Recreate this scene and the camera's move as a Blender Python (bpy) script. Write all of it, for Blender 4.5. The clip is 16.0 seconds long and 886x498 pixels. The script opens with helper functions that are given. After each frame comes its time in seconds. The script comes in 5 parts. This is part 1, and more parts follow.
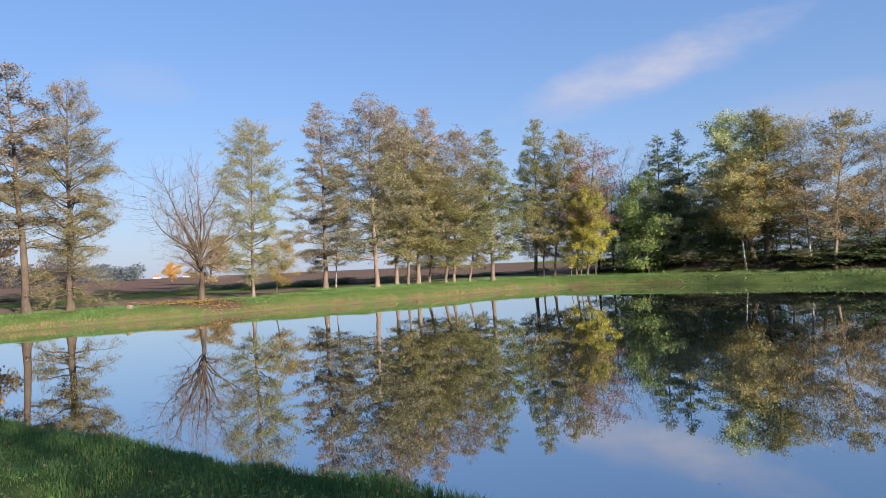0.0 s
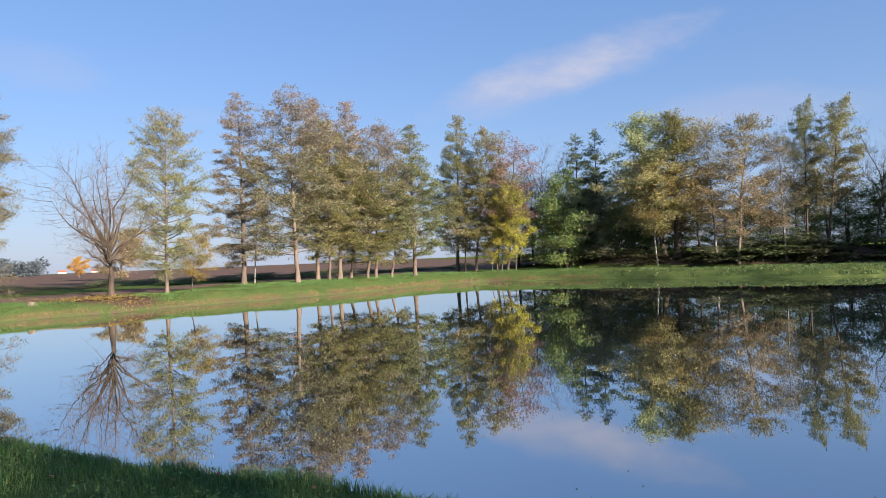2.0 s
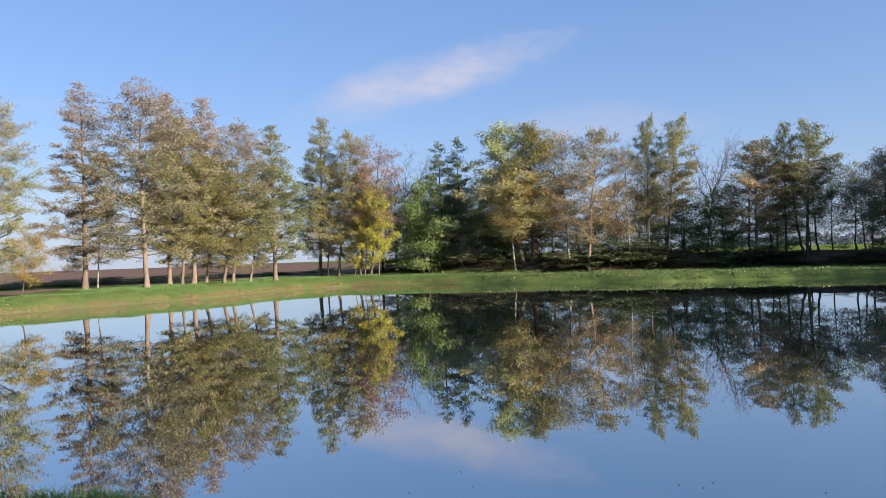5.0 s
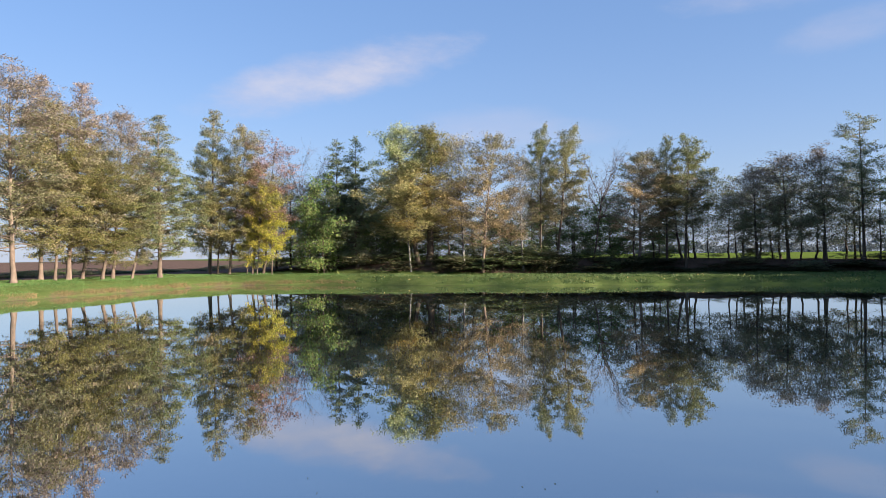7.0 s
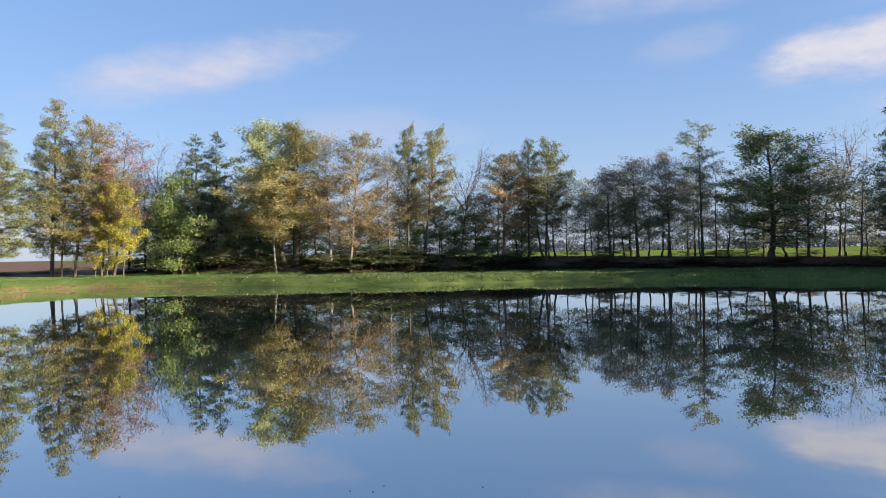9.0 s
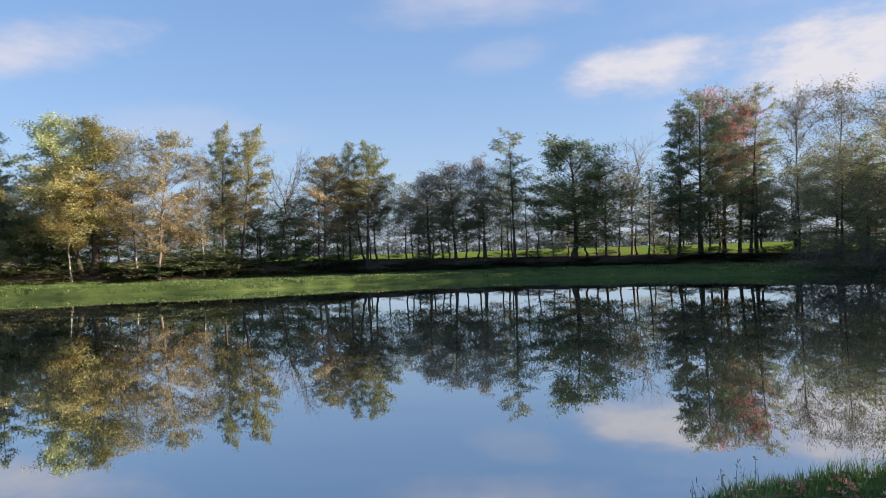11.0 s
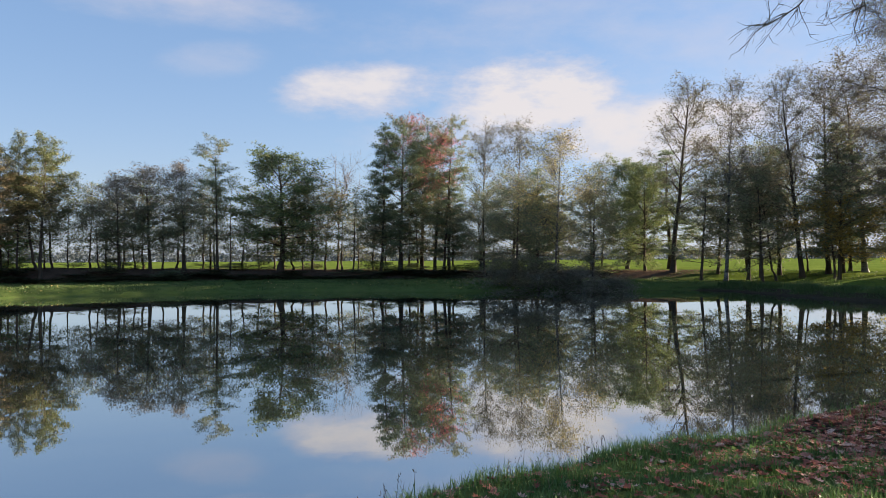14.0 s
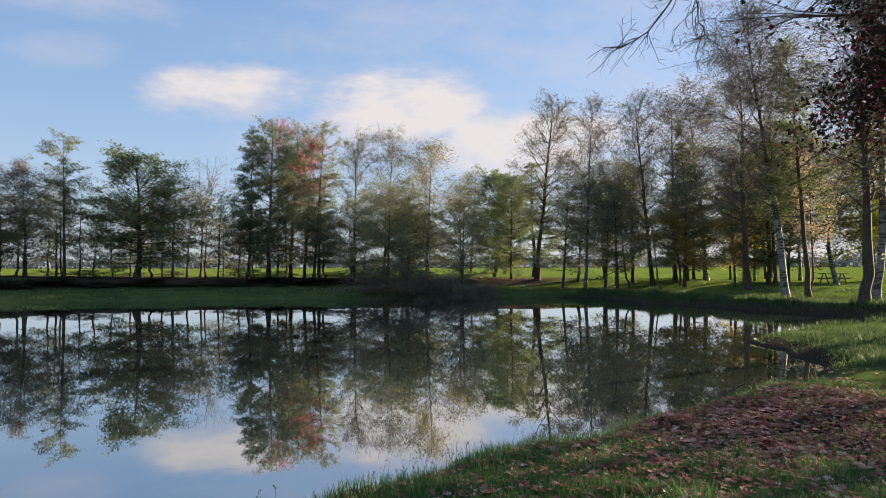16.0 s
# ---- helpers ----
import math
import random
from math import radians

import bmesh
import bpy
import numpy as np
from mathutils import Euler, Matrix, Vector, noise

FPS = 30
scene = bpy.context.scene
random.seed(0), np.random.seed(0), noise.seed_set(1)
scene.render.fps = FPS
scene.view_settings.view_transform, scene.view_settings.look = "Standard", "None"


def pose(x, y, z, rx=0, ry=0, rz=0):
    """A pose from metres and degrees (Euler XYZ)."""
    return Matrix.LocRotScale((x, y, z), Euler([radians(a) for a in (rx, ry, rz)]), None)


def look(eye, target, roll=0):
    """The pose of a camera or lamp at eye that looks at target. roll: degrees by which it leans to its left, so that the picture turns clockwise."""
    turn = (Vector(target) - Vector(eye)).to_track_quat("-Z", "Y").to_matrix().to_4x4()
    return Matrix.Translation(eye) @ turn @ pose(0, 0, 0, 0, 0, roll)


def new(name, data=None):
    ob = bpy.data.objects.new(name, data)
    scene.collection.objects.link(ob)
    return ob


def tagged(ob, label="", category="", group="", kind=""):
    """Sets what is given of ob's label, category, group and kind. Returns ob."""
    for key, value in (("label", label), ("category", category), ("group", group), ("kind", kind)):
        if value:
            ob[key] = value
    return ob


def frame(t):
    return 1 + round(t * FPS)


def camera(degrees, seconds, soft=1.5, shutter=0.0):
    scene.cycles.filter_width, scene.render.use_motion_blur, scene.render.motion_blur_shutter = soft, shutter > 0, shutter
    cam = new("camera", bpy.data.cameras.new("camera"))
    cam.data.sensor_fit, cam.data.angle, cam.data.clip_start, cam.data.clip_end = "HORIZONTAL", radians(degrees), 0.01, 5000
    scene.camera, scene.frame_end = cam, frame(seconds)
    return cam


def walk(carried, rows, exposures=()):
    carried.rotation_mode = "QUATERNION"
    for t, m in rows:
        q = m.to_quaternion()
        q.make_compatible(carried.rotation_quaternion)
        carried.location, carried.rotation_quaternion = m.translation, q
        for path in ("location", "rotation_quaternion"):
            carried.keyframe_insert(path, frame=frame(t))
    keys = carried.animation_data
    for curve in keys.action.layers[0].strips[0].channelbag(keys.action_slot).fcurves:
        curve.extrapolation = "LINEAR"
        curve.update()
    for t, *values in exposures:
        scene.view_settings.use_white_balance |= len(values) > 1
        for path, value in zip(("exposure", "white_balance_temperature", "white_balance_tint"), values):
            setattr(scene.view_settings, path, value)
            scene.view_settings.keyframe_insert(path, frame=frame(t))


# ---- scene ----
cam = camera(64.67, 16.0, soft=0.6)
# seconds, eye, yaw, pitch, lean to the right
PATH = [
    (0, 0.000, 0.000, 2.321, 0.00, 1.40, 2.42), (0.5, 0.010, -0.007, 2.317, -1.77, 1.33, 2.41), (1, 0.019, -0.018, 2.315, -3.33, 1.12, 2.50), (1.5, 0.028, -0.027, 2.317, -4.91, 0.80, 2.42),
    (2, 0.035, -0.024, 2.316, -6.30, 0.75, 2.31), (2.5, 0.041, -0.025, 2.315, -7.75, 0.87, 2.22), (3, 0.047, -0.029, 2.311, -9.46, 0.89, 2.34), (3.5, 0.084, -0.028, 2.311, -11.18, 0.79, 2.62),
    (4, 0.148, -0.031, 2.309, -13.04, 0.74, 2.53), (6.5, 0.752, -0.081, 2.292, -23.34, 0.69, 1.02), (7, 0.877, -0.098, 2.290, -25.21, 0.63, 0.76), (7.5, 1.001, -0.118, 2.288, -27.40, 0.60, 0.44),
    (8, 1.117, -0.148, 2.287, -29.82, 0.46, 0.45), (8.5, 1.224, -0.185, 2.286, -32.60, 0.38, 0.72), (9, 1.323, -0.224, 2.287, -35.60, 0.41, 1.10), (9.2, 1.359, -0.238, 2.288, -36.90, 0.40, 1.28),
    (11.3, 1.712, -0.369, 2.322, -51.83, 0.30, 1.79), (11.5, 1.745, -0.382, 2.323, -53.07, 0.34, 1.63), (12, 1.827, -0.416, 2.328, -56.21, 0.57, 1.24), (12.5, 1.910, -0.445, 2.331, -60.01, 0.93, 0.68),
    (13, 1.987, -0.463, 2.332, -63.76, 1.29, 0.49), (13.5, 2.043, -0.474, 2.321, -68.63, 1.20, 0.46), (14, 2.070, -0.487, 2.313, -73.28, 0.90, 0.40), (14.5, 2.088, -0.500, 2.312, -76.19, 0.78, 0.38),
    (15, 2.103, -0.513, 2.311, -78.82, 1.02, 0.12), (15.5, 2.117, -0.516, 2.310, -81.47, 1.37, 0.00), (16, 2.126, -0.520, 2.316, -83.76, 1.48, 0.18),
]
walk(cam, [(t, pose(x, y, z, 0, 0, yaw) @ pose(0, 0, 0, 90 + pitch) @ pose(0, 0, 0, 0, 0, -lean)) for t, x, y, z, yaw, pitch, lean in PATH],
     exposures=[(0, 1.50, 6450, 14), (4, 1.58, 6550, 14), (9, 1.72, 6900, 13), (12.5, 1.76, 7250, 11), (16, 1.78, 7700, 11)])

# ---- light: low autumn sun from beyond the south-east bank, blue sky with thin cloud ----
SUN_BEARING, SUN_HEIGHT = 142.0, 14.5  # degrees clockwise from +y, degrees above the horizon


def toward(bearing, height):
    a, e = radians(bearing), radians(height)
    return Vector((math.sin(a) * math.cos(e), math.cos(a) * math.cos(e), math.sin(e)))


sun = new("sun", bpy.data.lights.new("sun", "SUN"))
sun.data.energy, sun.data.angle, sun.data.color = 5.0, radians(0.6), (1.0, 0.89, 0.74)
sun.matrix_world = look((0, 0, 60), Vector((0, 0, 60)) - toward(SUN_BEARING, SUN_HEIGHT))

world = bpy.data.worlds.new("sky")
scene.world = world
world.use_nodes = True
wn, wl = world.node_tree.nodes, world.node_tree.links
wn.clear()


def wnode(kind, **values):
    n = wn.new(kind)
    for k, v in values.items():
        n.inputs[int(k[1:])].default_value = v
    return n


def wmath(op, a, b=None):
    n = wn.new("ShaderNodeMath")
    n.operation = op
    for i, v in enumerate((a, b)):
        if v is None:
            continue
        if isinstance(v, (int, float)):
            n.inputs[i].default_value = v
        else:
            wl.new(v, n.inputs[i])
    return n.outputs[0]


sky = wn.new("ShaderNodeTexSky")
sky.sky_type, sky.sun_disc = "NISHITA", False
sky.sun_elevation, sky.sun_rotation = radians(SUN_HEIGHT), radians(SUN_BEARING)
sky.air_density, sky.dust_density, sky.ozone_density, sky.altitude = 1.0, 0.1, 3.0, 100
SKY_STRENGTH = 0.06
coord = wn.new("ShaderNodeTexCoord").outputs["Generated"]
puff = wnode("ShaderNodeTexNoise", i2=7.0, i3=6.0, i4=0.62)
stretch = wn.new("ShaderNodeMapping")
stretch.inputs["Scale"].default_value = (1, 1, 2.6)
wl.new(coord, stretch.inputs[0])
wl.new(stretch.outputs[0], puff.inputs["Vector"])
puff_out = puff.outputs[0]
# bearing, height, half length, half breadth (degrees), tilt, density
CLOUDS = [
    (16.7, 14.6, 10.0, 2.0, 14, 0.86), (29.1, 10.5, 6.5, 1.6, 0, 0.30), (-23.3, 14.6, 4.2, 1.6, -5, 0.18), (55.3, 15.3, 4.0, 1.4, 10, 0.35), (53.7, 19.6, 9.0, 1.8, 0, 0.55),
    (66.7, 13.6, 7.2, 2.2, 3, 0.92), (80.5, 13.0, 8.2, 3.6, 12, 1.05), (91.2, 10.0, 9.0, 3.4, 0, 0.95), (76.1, 10.6, 9.5, 1.8, 5, 0.6), (31.9, 10.0, 8.5, 1.3, -3, 0.35), (-13.0, 11.5, 2.8, 0.8, 0, 0.15), (116, 9, 30, 11, 0, 0.72), (108, 21, 34, 15, 0, 0.42),
    (150, 16, 14, 4, 5, 0.7), (-90, 18, 16, 3, 5, 0.5), (200, 25, 16, 5, 0, 0.6),
]
cover = None
for bearing, height, half_a, half_b, tilt, dense in CLOUDS:
    mid = toward(bearing, height)
    right = Vector((math.cos(radians(bearing)), -math.sin(radians(bearing)), 0))
    up = right.cross(mid)
    c, s = math.cos(radians(tilt)), math.sin(radians(tilt))
    terms = []
    for axis, half in ((c * right + s * up, half_a), (c * up - s * right, half_b)):
        dot = wn.new("ShaderNodeVectorMath")
        dot.operation = "DOT_PRODUCT"
        wl.new(coord, dot.inputs[0])
        dot.inputs[1].default_value = axis
        shifted = wmath("SUBTRACT", dot.outputs["Value"], mid.dot(axis))
        terms.append(wmath("POWER", wmath("ABSOLUTE", wmath("DIVIDE", shifted, math.sin(radians(half)))), 2.0))
    front = wn.new("ShaderNodeVectorMath")
    front.operation = "DOT_PRODUCT"
    wl.new(coord, front.inputs[0])
    front.inputs[1].default_value = mid
    body = wmath("SUBTRACT", 1.0, wmath("ADD", terms[0], terms[1]))
    ragged = wmath("ADD", body, wmath("MULTIPLY", wmath("SUBTRACT", puff_out, 0.5), 3.2))
    soft_edge = wn.new("ShaderNodeMapRange")
    soft_edge.interpolation_type = "SMOOTHSTEP"
    wl.new(ragged, soft_edge.inputs[0])
    soft_edge.inputs[1].default_value, soft_edge.inputs[2].default_value = (-0.6, 1.7) if dense < 0.9 else (-0.35, 1.15)
    one = wmath("MULTIPLY", wmath("MULTIPLY", soft_edge.outputs[0], dense), wmath("GREATER_THAN", front.outputs["Value"], 0.2))
    cover = one if cover is None else wmath("MAXIMUM", cover, one)
cover = wmath("MINIMUM", cover, 0.95)
# thin milky haze towards the horizon
rise = wn.new("ShaderNodeSeparateXYZ")
wl.new(coord, rise.inputs[0])
haze = wmath("MULTIPLY", wmath("POWER", wmath("SUBTRACT", 1.0, wmath("MINIMUM", wmath("ABSOLUTE", rise.outputs[2]), 1.0)), 7.0), 0.82)
hazed = wn.new("ShaderNodeMixRGB")
wl.new(haze, hazed.inputs[0])
clear = wn.new("ShaderNodeHueSaturation")
clear.inputs["Saturation"].default_value = 1.1
wl.new(sky.outputs[0], clear.inputs["Color"])
violet = wn.new("ShaderNodeMixRGB")
violet.blend_type = "MULTIPLY"
violet.inputs[0].default_value, violet.inputs[2].default_value = 1.0, (1.05, 0.98, 1.04, 1)
wl.new(clear.outputs[0], violet.inputs[1])
veiled = wn.new("ShaderNodeMixRGB")
veiled.inputs[0].default_value, veiled.inputs[2].default_value = 0.45, (1.35, 2.5, 4.85, 1)
wl.new(violet.outputs[0], veiled.inputs[1])
wl.new(veiled.outputs[0], hazed.inputs[1])
hazed.inputs[2].default_value = (2.5, 3.15, 4.2, 1)
clouded = wn.new("ShaderNodeMixRGB")
wl.new(cover, clouded.inputs[0])
wl.new(hazed.outputs[0], clouded.inputs[1])
billow = wn.new("ShaderNodeMixRGB")
wl.new(wmath("MINIMUM", wmath("MAXIMUM", wmath("MULTIPLY", wmath("SUBTRACT", cover, 0.4), 2.0), 0.0), 1.0), billow.inputs[0])
billow.inputs[1].default_value, billow.inputs[2].default_value = (3.3, 3.4, 4.2, 1), (3.8, 3.88, 4.4, 1)
wl.new(billow.outputs[0], clouded.inputs[2])
back = wn.new("ShaderNodeBackground")
wl.new(clouded.outputs[0], back.inputs[0])
back.inputs[1].default_value = SKY_STRENGTH
world_out = wn.new("ShaderNodeOutputWorld")
wl.new(back.outputs[0], world_out.inputs[0])


# ---- materials ----
class Stuff:
    """A node material in the making."""

    def __init__(self, name, rough=0.8):
        self.mat = bpy.data.materials.new(name)
        self.mat.use_nodes = True
        self.n, self.l = self.mat.node_tree.nodes, self.mat.node_tree.links
        self.b = self.n["Principled BSDF"]
        self.b.inputs["Roughness"].default_value = rough
        self.b.inputs["Specular IOR Level"].default_value = 0.3
        self.where = self.n.new("ShaderNodeTexCoord").outputs["Object"]

    def noise(self, scale, detail=4, rough=0.6, stretch=None, where=None):
        t = self.n.new("ShaderNodeTexNoise")
        t.inputs["Scale"].default_value, t.inputs["Detail"].default_value, t.inputs["Roughness"].default_value = scale, detail, rough
        src = where or self.where
        if stretch:
            m = self.n.new("ShaderNodeMapping")
            m.inputs["Scale"].default_value = stretch
            self.l.new(src, m.inputs[0])
            src = m.outputs[0]
        self.l.new(src, t.inputs["Vector"])
        return t.outputs[0]

    def ramp(self, fac, *stops):
        r = self.n.new("ShaderNodeValToRGB")
        self.l.new(fac, r.inputs[0])
        e = r.color_ramp.elements
        while len(e) < len(stops):
            e.new(0.5)
        for k, (p, c) in zip(e, stops):
            k.position, k.color = p, (*c, 1) if len(c) == 3 else c
        return r.outputs[0]

    def mix(self, fac, a, b, kind="MIX"):
        m = self.n.new("ShaderNodeMixRGB")
        m.blend_type = kind
        for i, v in enumerate((fac, a, b)):
            if isinstance(v, (int, float)):
                m.inputs[i].default_value = v
            elif isinstance(v, tuple):
                m.inputs[i].default_value = (*v, 1)
            else:
                self.l.new(v, m.inputs[i])
        return m.outputs[0]

    def span(self, fac, a, b, lo=0.0, hi=1.0):
        m = self.n.new("ShaderNodeMapRange")
        self.l.new(fac, m.inputs[0])
        for i, v in enumerate((a, b, lo, hi)):
            m.inputs[i + 1].default_value = v
        return m.outputs[0]

    def attribute(self, name):
        a = self.n.new("ShaderNodeAttribute")
        a.attribute_name = name
        return a.outputs["Fac"]

    def colour(self, c):
        self.l.new(c, self.b.inputs["Base Color"])
        return self

    def bump(self, fac, strength, distance):
        b = self.n.new("ShaderNodeBump")
        b.inputs["Strength"].default_value, b.inputs["Distance"].default_value = strength, distance
        self.l.new(fac, b.inputs["Height"])
        self.l.new(b.outputs[0], self.b.inputs["Normal"])
        return self


def leaf_material(name, stops, through_light=0.45, rough=0.7):
    """Leaves: a colour for each leaf, a tint for each tree, some light shining through."""
    m = Stuff(name, rough)
    m.b.inputs["Specular IOR Level"].default_value = 0.15
    geo = m.n.new("ShaderNodeNewGeometry")
    info = m.n.new("ShaderNodeObjectInfo")
    c = m.ramp(geo.outputs["Random Per Island"], *stops)
    h = m.n.new("ShaderNodeHueSaturation")
    m.l.new(m.span(info.outputs["Random"], 0, 1, 0.488, 0.520), h.inputs["Hue"])
    m.l.new(m.span(info.outputs["Random"], 0, 1, 1.42, 1.10), h.inputs["Value"])
    m.l.new(c, h.inputs["Color"])
    patch = m.mix(m.span(m.noise(0.55, 3), 0.35, 0.7), h.outputs[0], m.mix(1.0, h.outputs[0], (1.04, 0.99, 0.92), "MULTIPLY"))
    m.colour(patch)
    t = m.n.new("ShaderNodeBsdfTranslucent")
    m.l.new(patch, t.inputs[0])
    x = m.n.new("ShaderNodeMixShader")
    x.inputs[0].default_value = through_light
    out = m.n["Material Output"]
    m.l.new(m.b.outputs[0], x.inputs[1])
    m.l.new(t.outputs[0], x.inputs[2])
    m.l.new(x.outputs[0], out.inputs[0])
    return m.mat


def bark_material(name, dark, light, scale=5.0):
    m = Stuff(name, 0.9)
    f = m.noise(scale, 6, 0.7, (1, 1, 0.25))
    g = m.noise(0.8, 3)
    m.colour(m.mix(m.span(g, 0.45, 0.75, 0, 0.35), m.ramp(f, (0.3, dark), (0.75, light)), (0.09, 0.10, 0.05)))
    return m.bump(f, 0.6, 0.03).mat


def birch_bark():
    m = Stuff("birch_bark", 0.7)
    f = m.noise(3.0, 4, 0.6, (1.2, 1.2, 4.0))
    low = m.noise(1.1, 3, 0.6, (1, 1, 0.7))
    white = m.ramp(m.noise(14, 3), (0.3, (0.15, 0.145, 0.135)), (0.7, (0.28, 0.27, 0.25)))
    m.colour(m.mix(m.span(m.mix(0.5, f, low), 0.45, 0.53), white, (0.045, 0.04, 0.035)))
    return m.bump(f, 0.3, 0.01).mat


BARK = bark_material("alder_bark", (0.07, 0.052, 0.041), (0.20, 0.15, 0.118))
BARK_DARK = bark_material("oak_bark", (0.036, 0.027, 0.021), (0.11, 0.080, 0.060))
BARK_PALE = bark_material("pale_bark", (0.085, 0.063, 0.05), (0.24, 0.18, 0.142))
BIRCH = birch_bark()
TWIG = bark_material("twig_bark", (0.07, 0.05, 0.04), (0.17, 0.125, 0.10), 12)
LEAF = {
    "green": leaf_material("alder_leaves", [(0.0, (0.10, 0.12, 0.05)), (0.45, (0.153, 0.178, 0.078)), (0.8, (0.21, 0.205, 0.108)), (1.0, (0.25, 0.225, 0.14))]),
    "brown": leaf_material("browning_alder_leaves", [(0.0, (0.12, 0.122, 0.06)), (0.4, (0.178, 0.177, 0.095)), (0.75, (0.222, 0.203, 0.126)), (1.0, (0.28, 0.235, 0.175))]),
    "gold_green": leaf_material("golden_green_alder_leaves", [(0.0, (0.092, 0.10, 0.036)), (0.45, (0.16, 0.158, 0.058)), (0.85, (0.215, 0.193, 0.08)), (1.0, (0.27, 0.225, 0.11))]),
    "mauve": leaf_material("withered_mauve_alder_leaves", [(0.0, (0.125, 0.103, 0.085)), (0.5, (0.20, 0.165, 0.142)), (1.0, (0.29, 0.24, 0.215))], 0.4),
    "grey": leaf_material("withered_alder_leaves", [(0.0, (0.120, 0.114, 0.065)), (0.5, (0.180, 0.150, 0.098)), (1.0, (0.252, 0.198, 0.150))]),
    "dark": leaf_material("dark_leaves", [(0.0, (0.085, 0.12, 0.07)), (0.5, (0.135, 0.175, 0.10)), (1.0, (0.20, 0.21, 0.125))], 0.5),
    "mixed": leaf_material("thin_mixed_leaves", [(0.0, (0.105, 0.135, 0.075)), (0.5, (0.165, 0.19, 0.11)), (0.88, (0.22, 0.21, 0.135)), (1.0, (0.32, 0.25, 0.16))], 0.5),
    "oak": leaf_material("oak_leaves", [(0.0, (0.07, 0.10, 0.045)), (0.6, (0.12, 0.165, 0.07)), (1.0, (0.20, 0.21, 0.085))], 0.4),
    "poplar": leaf_material("poplar_leaves", [(0.0, (0.17, 0.185, 0.07)), (0.5, (0.28, 0.275, 0.12)), (1.0, (0.40, 0.36, 0.17))], 0.5),
    "poplar_green": leaf_material("pale_green_poplar_leaves", [(0.0, (0.16, 0.21, 0.09)), (0.5, (0.26, 0.31, 0.155)), (1.0, (0.37, 0.40, 0.22))], 0.5),
    "tawny": leaf_material("tawny_oak_leaves", [(0.0, (0.14, 0.105, 0.035)), (0.5, (0.23, 0.165, 0.055)), (1.0, (0.33, 0.23, 0.08))], 0.5),
    "yellow": leaf_material("yellow_leaves", [(0.0, (0.15, 0.16, 0.04)), (0.4, (0.27, 0.255, 0.05)), (0.8, (0.42, 0.37, 0.06)), (1.0, (0.55, 0.47, 0.09))]),
    "red": leaf_material("red_leaves", [(0.0, (0.15, 0.11, 0.085)), (0.5, (0.22, 0.15, 0.12)), (0.8, (0.28, 0.17, 0.145)), (1.0, (0.36, 0.19, 0.17))], 0.5),
    # near-black stops paint the oak leaves as backlit; the wine red is their own
    "wine": leaf_material("backlit_red_oak_leaves", [(0.0, (0.015, 0.018, 0.01)), (0.72, (0.03, 0.022, 0.014)), (0.84, (0.1, 0.016, 0.02)), (1.0, (0.2, 0.03, 0.04))], 0.3),
    "birch": leaf_material("birch_leaves", [(0.0, (0.085, 0.088, 0.06)), (0.5, (0.135, 0.128, 0.088)), (1.0, (0.21, 0.185, 0.125))], 0.3),
    "gold": leaf_material("golden_birch_leaves", [(0.0, (0.19, 0.18, 0.07)), (0.5, (0.30, 0.265, 0.11)), (1.0, (0.43, 0.35, 0.155))]),
    # next two: air haze is put into the greyed leaf colours
    "far": leaf_material("haze_greyed_foliage", [(0.0, (0.055, 0.05, 0.05)), (0.6, (0.08, 0.07, 0.066)), (1.0, (0.11, 0.095, 0.085))], 0.3),
    "haze": leaf_material("haze_tinted_foliage", [(0.0, (0.05, 0.064, 0.078)), (1.0, (0.085, 0.098, 0.108))], 0.3),
    "fresh": leaf_material("fresh_green_leaves", [(0.0, (0.065, 0.12, 0.035)), (0.5, (0.115, 0.19, 0.06)), (0.9, (0.19, 0.24, 0.08)), (1.0, (0.32, 0.30, 0.10))], 0.5),
    # near black: the shade under the belt is put into the bramble leaves
    "bramble": leaf_material("shade_dark_bramble_leaves", [(0.0, (0.02, 0.026, 0.014)), (0.7, (0.04, 0.048, 0.022)), (1.0, (0.09, 0.07, 0.035))], 0.25),
    "crimson": leaf_material("crimson_leaves", [(0.0, (0.20, 0.10, 0.085)), (0.5, (0.36, 0.13, 0.125)), (1.0, (0.5, 0.17, 0.175))], 0.55),
    "tan": leaf_material("tan_alder_leaves", [(0.0, (0.17, 0.145, 0.075)), (0.5, (0.27, 0.22, 0.125)), (1.0, (0.37, 0.29, 0.185))], 0.5),
    "olive": leaf_material("olive_alder_leaves", [(0.0, (0.08, 0.082, 0.04)), (0.5, (0.135, 0.13, 0.065)), (1.0, (0.19, 0.165, 0.095))]),
    "willow": leaf_material("willow_leaves", [(0.0, (0.105, 0.105, 0.08)), (1.0, (0.20, 0.19, 0.145))], 0.45),
    "orange": leaf_material("orange_leaves", [(0.0, (0.3, 0.15, 0.04)), (0.5, (0.46, 0.24, 0.06)), (1.0, (0.58, 0.35, 0.1))]),
}


